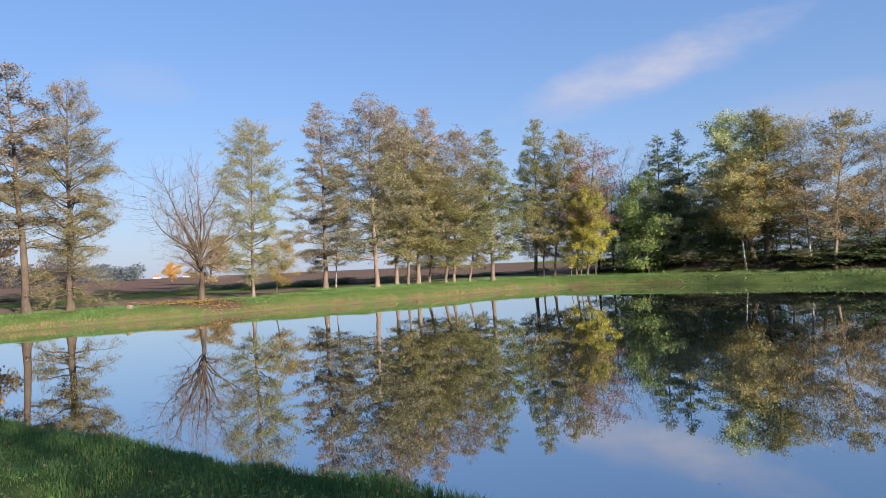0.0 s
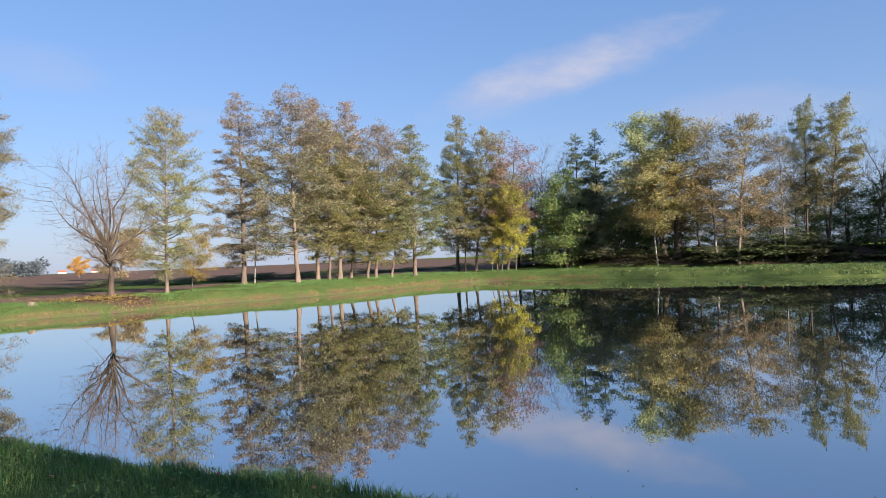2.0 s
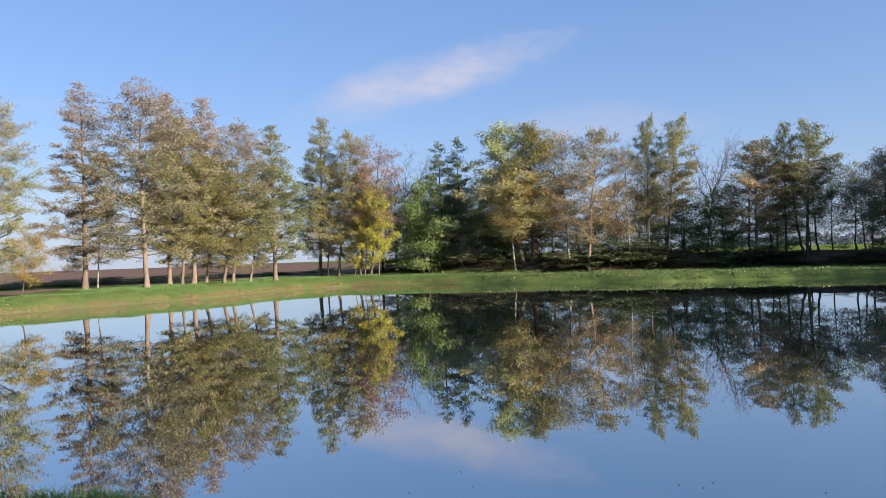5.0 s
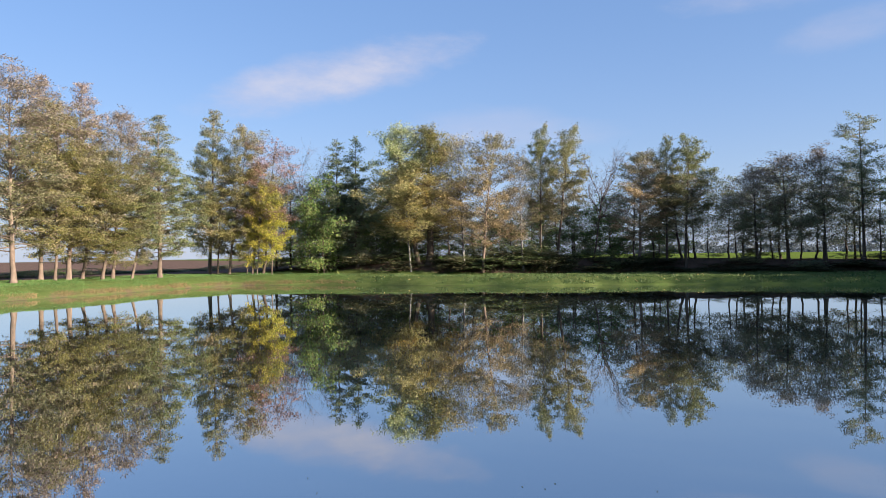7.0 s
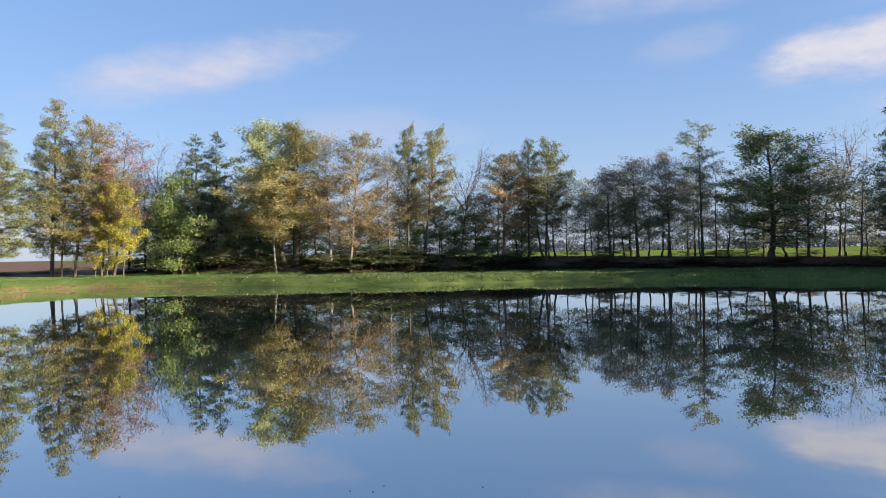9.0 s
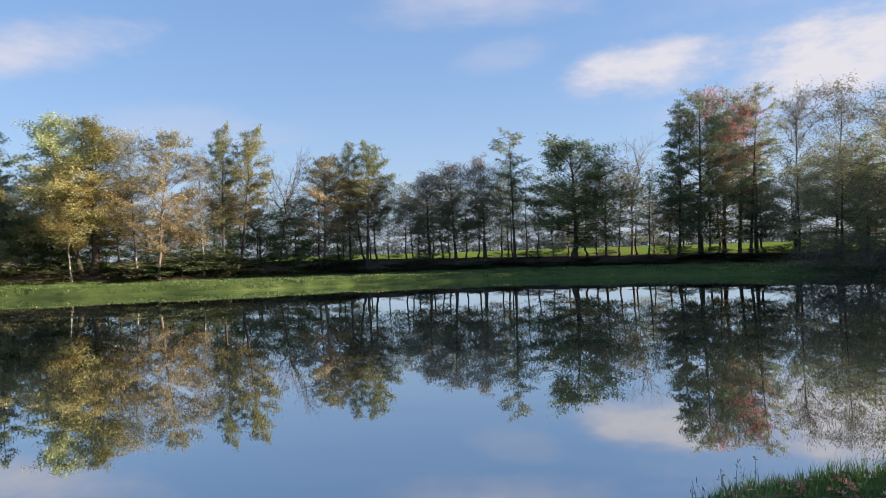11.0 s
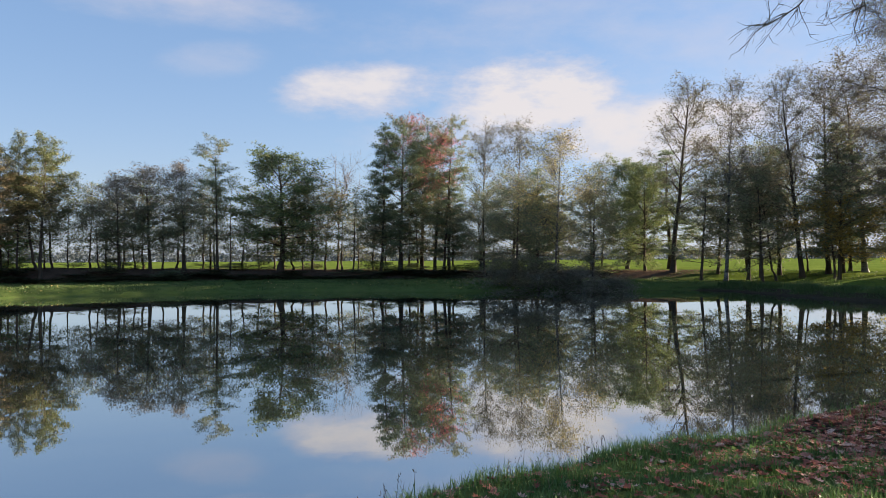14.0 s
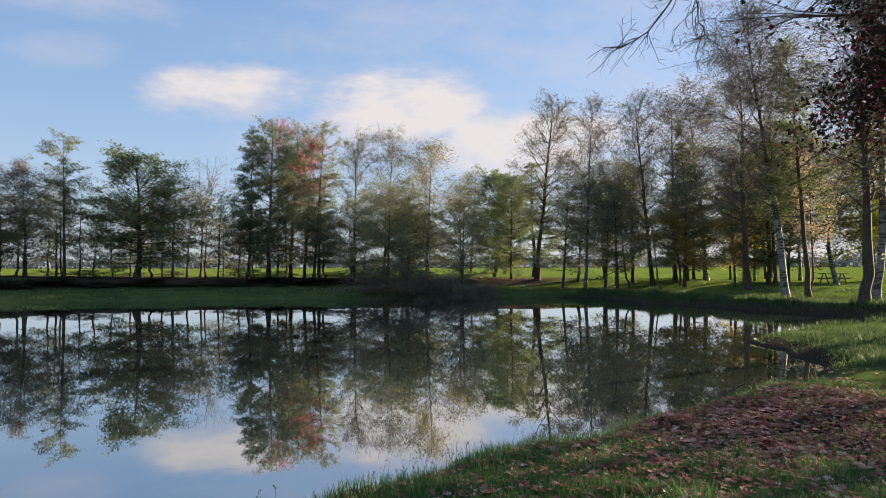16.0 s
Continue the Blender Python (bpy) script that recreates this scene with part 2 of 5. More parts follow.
def ground_material():
    m = Stuff("grass_and_soil", 1.0)
    m.b.inputs["Specular IOR Level"].default_value = 0.0
    big, mid, fine = m.noise(0.12, 4), m.noise(1.3, 5), m.noise(26, 4, 0.7)
    grass = m.ramp(m.mix(0.5, mid, fine), (0.3, (0.045, 0.072, 0.022)), (0.5, (0.078, 0.115, 0.034)), (0.7, (0.125, 0.15, 0.055)))
    grass = m.mix(m.span(big, 0.45, 0.75, 0, 0.5), grass, (0.125, 0.13, 0.05))
    soil = m.ramp(m.mix(0.4, mid, fine), (0.3, (0.105, 0.070, 0.056)), (0.7, (0.215, 0.148, 0.118)))
    litter = m.ramp(m.mix(0.6, mid, fine), (0.3, (0.045, 0.034, 0.027)), (0.55, (0.11, 0.075, 0.056)), (0.75, (0.19, 0.12, 0.085)))
    meadow = m.ramp(m.mix(0.5, big, mid), (0.35, (0.085, 0.135, 0.025)), (0.65, (0.15, 0.195, 0.045)))
    mud = m.ramp(fine, (0.3, (0.024, 0.020, 0.015)), (0.7, (0.085, 0.068, 0.048)))

    def laid(under, over, name, a=0.42, b=0.58):
        edge = m.mix(1.0, m.attribute(name), m.span(m.mix(0.5, mid, fine), 0.3, 0.7, -0.25, 0.25), "ADD")
        return m.mix(m.span(edge, a, b), under, over)

    c = laid(grass, meadow, "meadow")
    c = laid(c, soil, "soil")
    c = laid(c, litter, "litter")
    c = laid(c, mud, "mud")
    m.colour(c)
    return m.bump(m.mix(0.5, mid, fine), 0.7, 0.06).mat


def water_material():
    m = Stuff("pond_water", 0.012)
    m.b.inputs["Base Color"].default_value = (0.032, 0.041, 0.034, 1)
    m.b.inputs["IOR"].default_value = 2.2
    m.b.inputs["Specular IOR Level"].default_value = 0.5
    a = m.noise(1.6, 3, 0.5)
    b = m.noise(0.22, 3, 0.5)
    m.bump(m.mix(0.35, a, b), 0.05, 0.02)
    sheen = m.n.new("ShaderNodeBsdfGlossy")
    sheen.inputs["Color"].default_value = (0.93, 0.95, 0.95, 1)
    sheen.inputs["Roughness"].default_value = 0.012
    m.l.new(m.b.inputs["Normal"].links[0].from_socket, sheen.inputs["Normal"])
    x = m.n.new("ShaderNodeMixShader")
    x.inputs[0].default_value = 0.44
    m.l.new(m.b.outputs[0], x.inputs[1])
    m.l.new(sheen.outputs[0], x.inputs[2])
    m.l.new(x.outputs[0], m.n["Material Output"].inputs[0])
    return m.mat


GROUND, WATER = ground_material(), water_material()

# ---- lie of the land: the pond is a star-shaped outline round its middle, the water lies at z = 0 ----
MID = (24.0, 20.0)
SHORE = [(-19, 28.0), (-6, 26.7), (12, 25.0), (25, 24.5), (38, 24.0), (53, 24.0), (70, 24.3), (78, 25.2), (91, 31.5), (100, 39.5), (107, 44.5), (113, 44.0), (120, 42.0),
         (127, 40.2), (135, 40.2), (145, 42.0), (152, 43.2), (157, 45.2), (161, 46.6), (165, 48.0), (172, 47.0), (180, 43.0), (190, 36.5), (196, 33.0), (201, 30.6),
         (207, 28.3), (212, 27.2), (220, 25.6), (228, 24.7), (233, 24.7), (238, 24.7), (242, 25.3), (248, 26.4), (254, 27.0), (259, 27.9), (263, 27.9), (268, 27.4),
         (272, 27.2), (275, 29.0), (277.5, 32.5), (279.5, 37.0), (284, 38.4), (289, 37.5), (294, 37.0), (299, 36.5), (306, 36.9), (315, 38.5), (321, 40.0), (325, 39.5), (328, 34.0), (332, 31.0)]
# bank's top height, width of its face, height of the terrace behind, where that begins and ends
BANKS = [(-30, 0.55, 2.0, 1.25, 9.0, 12.0), (-6, 0.55, 2.0, 1.30, 9.0, 12.5), (12, 0.55, 2.0, 1.40, 10.0, 13.0), (30, 0.55, 2.0, 1.60, 10.0, 13.0), (60, 0.55, 2.0, 1.95, 10.0, 13.0),
         (88, 0.60, 2.0, 1.90, 8.0, 11.0), (100, 0.80, 2.0, 1.10, 7.0, 10.0), (112, 0.85, 2.2, 0.90, 7.0, 20.0), (135, 0.80, 2.2, 0.85, 7.0, 20.0), (152, 0.70, 2.0, 0.75, 5.0, 20.0), (170, 0.60, 2.0, 0.70, 5.0, 20.0),
         (195, 0.62, 1.2, 0.75, 4.0, 9.0), (215, 0.62, 1.0, 0.78, 3.0, 6.0), (240, 0.60, 1.0, 0.78, 3.0, 6.0), (254, 0.45, 1.0, 0.70, 4.0, 9.0), (262, 0.26, 1.3, 0.40, 6.0, 14.0), (274, 0.20, 1.3, 0.34, 6.0, 14.0),
         (280, 0.40, 0.6, 0.90, 1.0, 7.0), (284, 0.50, 0.3, 0.88, 1.0, 8.0), (300, 0.50, 0.35, 0.98, 1.0, 9.0), (318, 0.50, 0.5, 1.20, 3.0, 13.0)]


def wrapped(table):
    return np.array([(r[0] + k, *r[1:]) for k in (-360, 0, 360) for r in table], float)


SHORE_W, BANKS_W = wrapped(SHORE), wrapped(BANKS)


def smooth(x):
    x = np.clip(x, 0, 1)
    return x * x * (3 - 2 * x)


def shore_radius(deg):
    deg = np.asarray(deg, float)
    return sum(w * np.interp(deg + k, SHORE_W[:, 0], SHORE_W[:, 1]) for k, w in ((-1.2, 0.25), (0, 0.5), (1.2, 0.25))) + 0.25 * np.sin(np.radians(deg * 23)) * 0.6 + 0.12 * np.sin(np.radians(deg * 61 + 40))


def around(x, y):
    """Bearing from the pond's middle in degrees, and distance outside the waterline."""
    dx, dy = np.asarray(x, float) - MID[0], np.asarray(y, float) - MID[1]
    deg = np.degrees(np.arctan2(dy, dx)) % 360
    return deg, np.hypot(dx, dy) - shore_radius(deg)


def ground_z(x, y):
    deg, d = around(x, y)
    top, wide, terrace, a, b = (np.interp(deg, BANKS_W[:, 0], BANKS_W[:, k]) for k in range(1, 6))
    bank = top * np.clip(d / wide, 0, 1) ** 0.7 + 0.02 * np.clip(d - wide, 0, 8)
    z = bank + (terrace - bank) * smooth((d - a) / (b - a))
    z = z + np.clip(d - 20, 0, 400) * 0.002 + 0.05 * np.sin(x * 0.9 + 1.3 * np.sin(y * 0.5)) * np.sin(y * 0.8) * smooth(d / 3)
    return np.where(d > 0, z, np.maximum(-1.6, 0.5 * d))


# ---- building helpers ----
def mesh_of(name, verts, faces, *mats, smooth_faces=False):
    me = bpy.data.meshes.new(name)
    me.from_pydata(verts, [], faces)
    for mt in mats:
        me.materials.append(mt)
    if smooth_faces:
        me.polygons.foreach_set("use_smooth", [True] * len(me.polygons))
    me.update()
    return me


def part_of(name, me, parent, label=""):
    ob = new(name, me)
    ob.parent = parent
    return tagged(ob, label)


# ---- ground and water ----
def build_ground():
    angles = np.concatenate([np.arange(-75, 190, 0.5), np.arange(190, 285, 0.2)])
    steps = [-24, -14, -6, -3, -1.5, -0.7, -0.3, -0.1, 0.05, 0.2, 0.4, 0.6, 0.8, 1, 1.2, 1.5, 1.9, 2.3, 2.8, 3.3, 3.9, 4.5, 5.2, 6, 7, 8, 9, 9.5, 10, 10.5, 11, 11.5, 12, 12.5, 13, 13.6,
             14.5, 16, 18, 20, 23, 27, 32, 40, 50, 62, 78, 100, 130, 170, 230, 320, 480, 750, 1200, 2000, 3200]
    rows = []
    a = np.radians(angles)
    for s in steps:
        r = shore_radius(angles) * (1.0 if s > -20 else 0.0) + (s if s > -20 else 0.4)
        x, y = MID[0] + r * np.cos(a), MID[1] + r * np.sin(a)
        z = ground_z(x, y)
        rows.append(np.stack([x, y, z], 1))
    v = np.concatenate(rows)
    n, k = len(angles), len(steps)
    # clods and hummocks near the camera's bank
    bumps = np.array([noise.noise((p[0] * 1.4, p[1] * 1.4, 0.0)) * 0.05 + noise.noise((p[0] * 0.35, p[1] * 0.35, 4.0)) * 0.08 for p in v.tolist()])
    deg, d = around(v[:, 0], v[:, 1])
    v[:, 2] += bumps * smooth((d - 0.1) / 1.2) * (d < 60)
    i, j = np.meshgrid(np.arange(k - 1), np.arange(n), indexing="ij")
    q = np.stack([i * n + j, (i + 1) * n + j, (i + 1) * n + (j + 1) % n, i * n + (j + 1) % n], -1).reshape(-1, 4)
    me = mesh_of("ground", v.tolist(), q.tolist(), GROUND, smooth_faces=True)
    x, y = v[:, 0], v[:, 1]
    north = smooth((deg - 100) / 6) * smooth((182 - deg) / 6)
    start = np.interp(deg, [112, 122, 132, 142, 155], [9.0, 8.5, 10.5, 5.4, 4.4])
    soil = north * np.maximum(smooth((d - start) / 1.0) * smooth((start + 9 - d) / 2), smooth((d - start - 18) / 6) * smooth((420 - d) / 60))
    soil = np.maximum(soil, smooth((deg - 88) / 4) * smooth((126 - deg) / 4) * smooth((d - 10) / 2) * smooth((900 - d) / 60))
    east = smooth((deg + 40) / 10) * smooth((96 - deg) / 6) + smooth((deg - 285) / 5)
    dike = np.interp(np.where(deg > 200, deg - 360, deg), [-50, -36, -28, 85, 97, 104], [0, 0, 1, 1, 1, 0]) * smooth((d - 7.8) / 2.2) * smooth((22 - d) / 4)
    under_bare = np.exp(-(((x + 15.4) / 3.4) ** 2 + ((y - 43.2) / 2.6) ** 2) * 0.8)
    patch = np.exp(-(((x - 10.9) / 2.6) ** 2 + ((y + 3.5) / 2.9) ** 2))
    face = north * smooth((1.2 - d) / 0.9) * 0.48
    litter = np.maximum.reduce([dike * 0.9, under_bare * 0.95, patch * 1.1, face])
    meadow = np.clip(east, 0, 1) * smooth((d - 22) / 5) * smooth((92 - np.where(deg > 200, deg - 360, deg)) / 6)
    meadow = np.maximum(meadow, 0.62 * smooth((deg - 284) / 4) * smooth((330 - deg) / 5) * smooth((d - 1.5) / 3))
    cut_bank = smooth((deg - 278) / 4) * smooth((326 - deg) / 5)
    spit = smooth((deg - 255) / 3) * smooth((279 - deg) / 3)
    mud = np.maximum.reduce([smooth((0.08 - d) / 0.12) * 0.9, cut_bank * smooth((0.38 - d) / 0.15), spit * smooth((1.1 - d) / 0.6)])
    for name, values in (("soil", soil), ("litter", litter), ("meadow", meadow), ("mud", mud)):
        at = me.attributes.new(name, "FLOAT", "POINT")
        at.data.foreach_set("value", np.asarray(values, np.float32))
    return tagged(new("ground", me), "grassy pond bank running out into ploughed and green fields", "ground", kind="structure")


def build_water():
    angles = np.arange(0, 360, 0.5)
    r = shore_radius(angles) + 0.5
    a = np.radians(angles)
    v = [(MID[0] + p * math.cos(q), MID[1] + p * math.sin(q), 0.0) for p, q in zip(r, a)]
    v.append((MID[0], MID[1], 0.0))
    n = len(angles)
    me = mesh_of("water", v, [(i, (i + 1) % n, n) for i in range(n)], WATER)
    return tagged(new("water", me), "still dark pond water mirroring trees and sky", "water", kind="structure")


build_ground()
build_water()


# ---- trees ----
def tubes(lines, sides):
    """Tapered tubes along polylines: lists of vertices and faces."""
    verts, faces = [], []
    turn = [(math.cos(2 * math.pi * k / sides), math.sin(2 * math.pi * k / sides)) for k in range(sides)]
    for pts, radii in lines:
        pts = np.asarray(pts)
        along = np.gradient(pts, axis=0)
        along /= np.linalg.norm(along, axis=1)[:, None] + 1e-9
        side = np.cross(along, (0.31, 0.87, 0.38))
        side /= np.linalg.norm(side, axis=1)[:, None] + 1e-9
        other = np.cross(along, side)
        first = len(verts)
        for p, s, o, r in zip(pts, side, other, radii):
            verts.extend(tuple(p + r * (c * s + q * o)) for c, q in turn)
        for i in range(len(pts) - 1):
            a = first + i * sides
            faces.extend((a + k, a + (k + 1) % sides, a + sides + (k + 1) % sides, a + sides + k) for k in range(sides))
    return verts, faces


def leaves(rng, centres, count, spread, size, flat=0.0):
    """Small diamond-shaped leaves scattered round the twigs."""
    centres = np.asarray(centres)
    c = centres[rng.integers(0, len(centres), count)] + np.clip(rng.normal(0, 1, (count, 3)), -1.5, 1.5) * np.array(spread)
    a = rng.normal(0, 1, (count, 3)) * (1, 1, 1 - flat)
    a /= np.linalg.norm(a, axis=1)[:, None]
    b = np.cross(a, rng.normal(0, 1, (count, 3)))
    b /= np.linalg.norm(b, axis=1)[:, None] + 1e-9
    s = size * rng.uniform(0.6, 1.3, (count, 1))
    v = np.stack([c - a * s, c + a * s * 0.5 + b * s * 0.62, c + a * s * 0.7 - b * s * 0.5], 1).reshape(-1, 3)
    f = np.arange(count * 3).reshape(-1, 3)
    return v.tolist(), f.tolist()


OUTLINE = [(0.0, -0.5), (0.10, -0.30), (0.30, -0.34), (0.17, -0.10), (0.40, 0.02), (0.18, 0.14), (0.26, 0.36), (0.08, 0.32), (0.0, 0.5)]


def lobed_leaves(rng, centres, count, spread, size):
    """Lobed oak leaves, hanging from the twigs, for a tree that is seen near by."""
    ring = np.array(OUTLINE + [(-x, y) for x, y in OUTLINE[-2:0:-1]])
    centres = np.asarray(centres)
    c = centres[rng.integers(0, len(centres), count)] + rng.normal(0, 1, (count, 3)) * np.array(spread)
    a = rng.normal(0, 0.6, (count, 3)) - (0, 0, 0.5)
    a /= np.linalg.norm(a, axis=1)[:, None]
    b = np.cross(a, rng.normal(0, 1, (count, 3)))
    b /= np.linalg.norm(b, axis=1)[:, None] + 1e-9
    n = np.cross(a, b)
    s = size * rng.uniform(0.7, 1.25, count)
    p = c[:, None] + s[:, None, None] * (ring[None, :, :1] * b[:, None] + ring[None, :, 1:] * a[:, None] + (0.6 * np.abs(ring[:, 0]) ** 1.4)[None, :, None] * n[:, None])
    k = len(ring)
    return p.reshape(-1, 3).tolist(), np.arange(count * k).reshape(-1, k).tolist()


def crown_shape(kind, u):
    if kind == "cone":
        return (1 - u) ** 0.7 * (0.45 + 0.55 * min(1, u / 0.22)) + 0.06
    if kind == "egg":
        return math.sqrt(max(0.0, 1 - (2 * u - 0.85) ** 2 / 1.35)) + 0.05
    if kind == "round":
        return math.sqrt(max(0.0, 1 - (2 * u - 0.95) ** 2 / 1.1)) + 0.05
    if kind == "column":
        return (1 - u ** 1.9) ** 0.8 * (0.55 + 0.45 * min(1, u / 0.3)) * (0.9 + 0.12 * math.sin(u * 17)) + 0.04
    return 1.0 - 0.35 * u  # vase


def grow(seed, height, radius, base, shape, n1, n2, up, droop, trunk_r, twigs=0, wander=0.06, fork=0.0, len2=0.5, layer=1.0, gaps=-1.0):
    """Trunk, limb and twig lines, and the places where leaves sit."""
    rng = np.random.default_rng(seed)
    n = 12
    zs = np.concatenate([[0, 0.02, 0.05], np.linspace(0.1, 1, n - 3)])
    sway = np.cumsum(rng.normal(0, wander, (n, 2)) * 0.5, axis=0) * (zs[:, None] > 0)
    trunk = np.column_stack([sway[:, 0], sway[:, 1], zs * height * 0.97])
    trunk[:3, :2] *= 0.1
    if fork:
        trunk[:, 2] *= fork
    trunk_rad = 0.66 * trunk_r * np.clip(1 - zs, 0.03, 1) ** 0.8 * (1 + 0.6 * np.exp(-zs * 45))
    limbs, twig_lines, spots = [], [], []
    for i in range(n1):
        u = (i + rng.uniform(0, 1)) / n1
        h = base + (1 - base) * u
        at = np.array([np.interp(h, zs, trunk[:, k]) for k in range(3)])
        if fork:
            at = np.array([np.interp(base / fork + (1 - base / fork) * u, zs, trunk[:, k]) for k in range(3)])
        long = radius * crown_shape(shape, u) * rng.uniform(0.65, 1.2)
        if fork:
            long = height * (0.34 + 0.30 * u) * rng.uniform(0.85, 1.1)
        az = i * 2.399 + rng.normal(0, 0.5)
        e = up[0] + (up[1] - up[0]) * u + rng.normal(0, 0.15)
        d = np.array([math.cos(az) * math.cos(e), math.sin(az) * math.cos(e), math.sin(e)])
        pts, p = [at], at.copy()
        for s in range(5):
            d = d + rng.normal(0, 0.24 if fork else 0.13, 3) + np.array([0, 0, droop * (s - 1)])
            d /= np.linalg.norm(d)
            p = p + d * long / 5
            pts.append(p.copy())
        r0 = min(0.5 * float(np.interp(h, zs, trunk_rad)), 0.02 + 0.016 * long) if not fork else 0.075
        limbs.append((pts, np.linspace(r0, 0.008, 6)))
        for f in rng.uniform(2.0, 5, max(1, int(long * 2.6))):
            spots.append([np.interp(f, range(6), np.array(pts)[:, k]) for k in range(3)])
        for j in range(max(2, round(n2 * 1.35 * long / radius))):
            f = rng.uniform(0.25, 1.0) * 5
            q = np.array([np.interp(f, range(6), np.array(pts)[:, k]) for k in range(3)])
            g = d * 0.6 + rng.normal(0, 0.6, 3) * (1, 1, layer)
            g /= np.linalg.norm(g)
            m = long * len2 * (1.1 - f / 8) * rng.uniform(0.5, 1.1) + 0.15
            line = [q]
            for s in range(2):
                g = g + rng.normal(0, 0.15, 3) + np.array([0, 0, droop * 1.5 + (0.12 if up[0] > 0.5 else 0)])
                g /= np.linalg.norm(g)
                line.append(line[-1] + g * m / 2)
            twig_lines.append((line, (0.016, 0.010, 0.005)))
            for f in rng.uniform(0.2, 2, max(1, int(m * 5))):
                spots.append([np.interp(f, range(3), np.array(line)[:, k]) for k in range(3)])
            for k in range(twigs):
                q2 = line[rng.integers(1, 3)]
                g2 = g * 0.6 + rng.normal(0, 0.5, 3) + np.array([0, 0, droop * 9])
                g2 /= np.linalg.norm(g2)
                m2 = rng.uniform(0.35, 0.9)
                e2 = q2 + g2 * m2
                twig_lines.append(([q2, e2 + np.array([0, 0, droop * m2 * 1.5])], (0.007, 0.003)))
                spots.append(e2)
    # leaves gather in tufts, with gaps between them
    kept = [p for p in spots if noise.noise((p[0] * 1.1 + seed, p[1] * 1.1, p[2] * 1.5)) > gaps]
    return rng, [(trunk, trunk_rad)], limbs, twig_lines, kept


KINDS = {}


def kind_of_tree(kind, name, label, bark, leaf, count, spread, size, twig=TWIG, foliage=leaves, top=None, **shape):
    """Builds one tree's meshes, kept by kind; the trees share them. top: the leaves of the crown's top, and where they begin and fill it."""
    rng, trunk, limbs, twig_lines, spots = grow(**shape)
    v, f = tubes(trunk, 8)
    trunk_mesh = mesh_of(kind + "_trunk", v, f, bark, smooth_faces=True)
    v, f = tubes(limbs, 3)
    limb_mesh = mesh_of(kind + "_limbs", v, f, bark, smooth_faces=True)
    v, f = tubes(twig_lines, 3)
    cut = len(f)
    if count:
        v2, f2 = foliage(rng, spots, count, spread, size)
        f = f + [tuple(i + len(v) for i in q) for q in f2]
        v = v + v2
    crown = mesh_of(kind + "_crown", v, f, twig, LEAF[leaf], LEAF[top[0] if top else leaf])
    index = np.ones(len(f), int)
    index[:cut] = 0
    if top:
        rise_at = np.array([v[q[0]][2] for q in f[cut:]]) / shape["height"]
        index[cut:] += rng.uniform(0, 1, len(rise_at)) < smooth((rise_at - top[1]) / (top[2] - top[1]))
    crown.polygons.foreach_set("material_index", index.tolist())
    reach = np.array(spots)
    tall, wide = float(reach[:, 2].max()), float(np.percentile(np.hypot(reach[:, 0], reach[:, 1]), 95))
    KINDS.setdefault(kind, []).append((name, label, trunk_mesh, limb_mesh, crown, tall, wide))


def plant(kind, x, y, height, radius, lean_x=0.0, lean_y=0.0, turn=None, pick=None, group=""):
    forms = KINDS[kind]
    name, label, trunk, limbs, crown, h0, r0 = forms[(pick if pick is not None else int(abs(x * 7 + y * 13))) % len(forms)]
    ob = new(name)
    z = float(ground_z(x, y)) - 0.06
    k, w = height / h0, (1.05 if kind.startswith("bare") else 1.32) * radius / r0
    turn = turn if turn is not None else (x * 37.0 + y * 91.0) % 360
    axis = Vector((-lean_y, lean_x, 0))
    tip = Matrix.Rotation(math.atan2(math.hypot(lean_x, lean_y), height), 4, axis) if axis.length > 0.01 else Matrix()
    ob.matrix_world = Matrix.Translation((x, y, z)) @ tip @ Matrix.Rotation(radians(turn), 4, "Z") @ Matrix.Diagonal((w, w, k, 1))
    part_of("branchwork", limbs, part_of("trunk", trunk, ob))
    part_of("crown", crown, ob)
    return tagged(ob, label, "tree", group)


for s in (1, 2, 3):
    kind_of_tree("alder", "alder_tree", "tall slender alder with thinning olive green leaves on the bank", BARK, "green", 34000, (0.18, 0.18, 0.10), 0.064, top=("brown", 0.6, 1.1),
                 seed=s, height=14, radius=3.2, base=0.13, shape="egg" if s == 2 else "cone", n1=112, n2=6, up=(0.1, 0.85), droop=-0.02, trunk_r=0.22, layer=0.6, gaps=-0.35)
    kind_of_tree("alder_brown", "alder_tree", "tall alder turning brown with thinning autumn leaves", BARK_PALE, "brown", 33000, (0.18, 0.18, 0.11), 0.062, top=("mauve", 0.5, 1.0),
                 seed=s + 10, height=14, radius=3.2, base=0.15, shape="cone" if s == 2 else "egg", n1=92, n2=6, up=(0.2, 1.0), droop=-0.01, trunk_r=0.2, layer=0.65, gaps=-0.25)
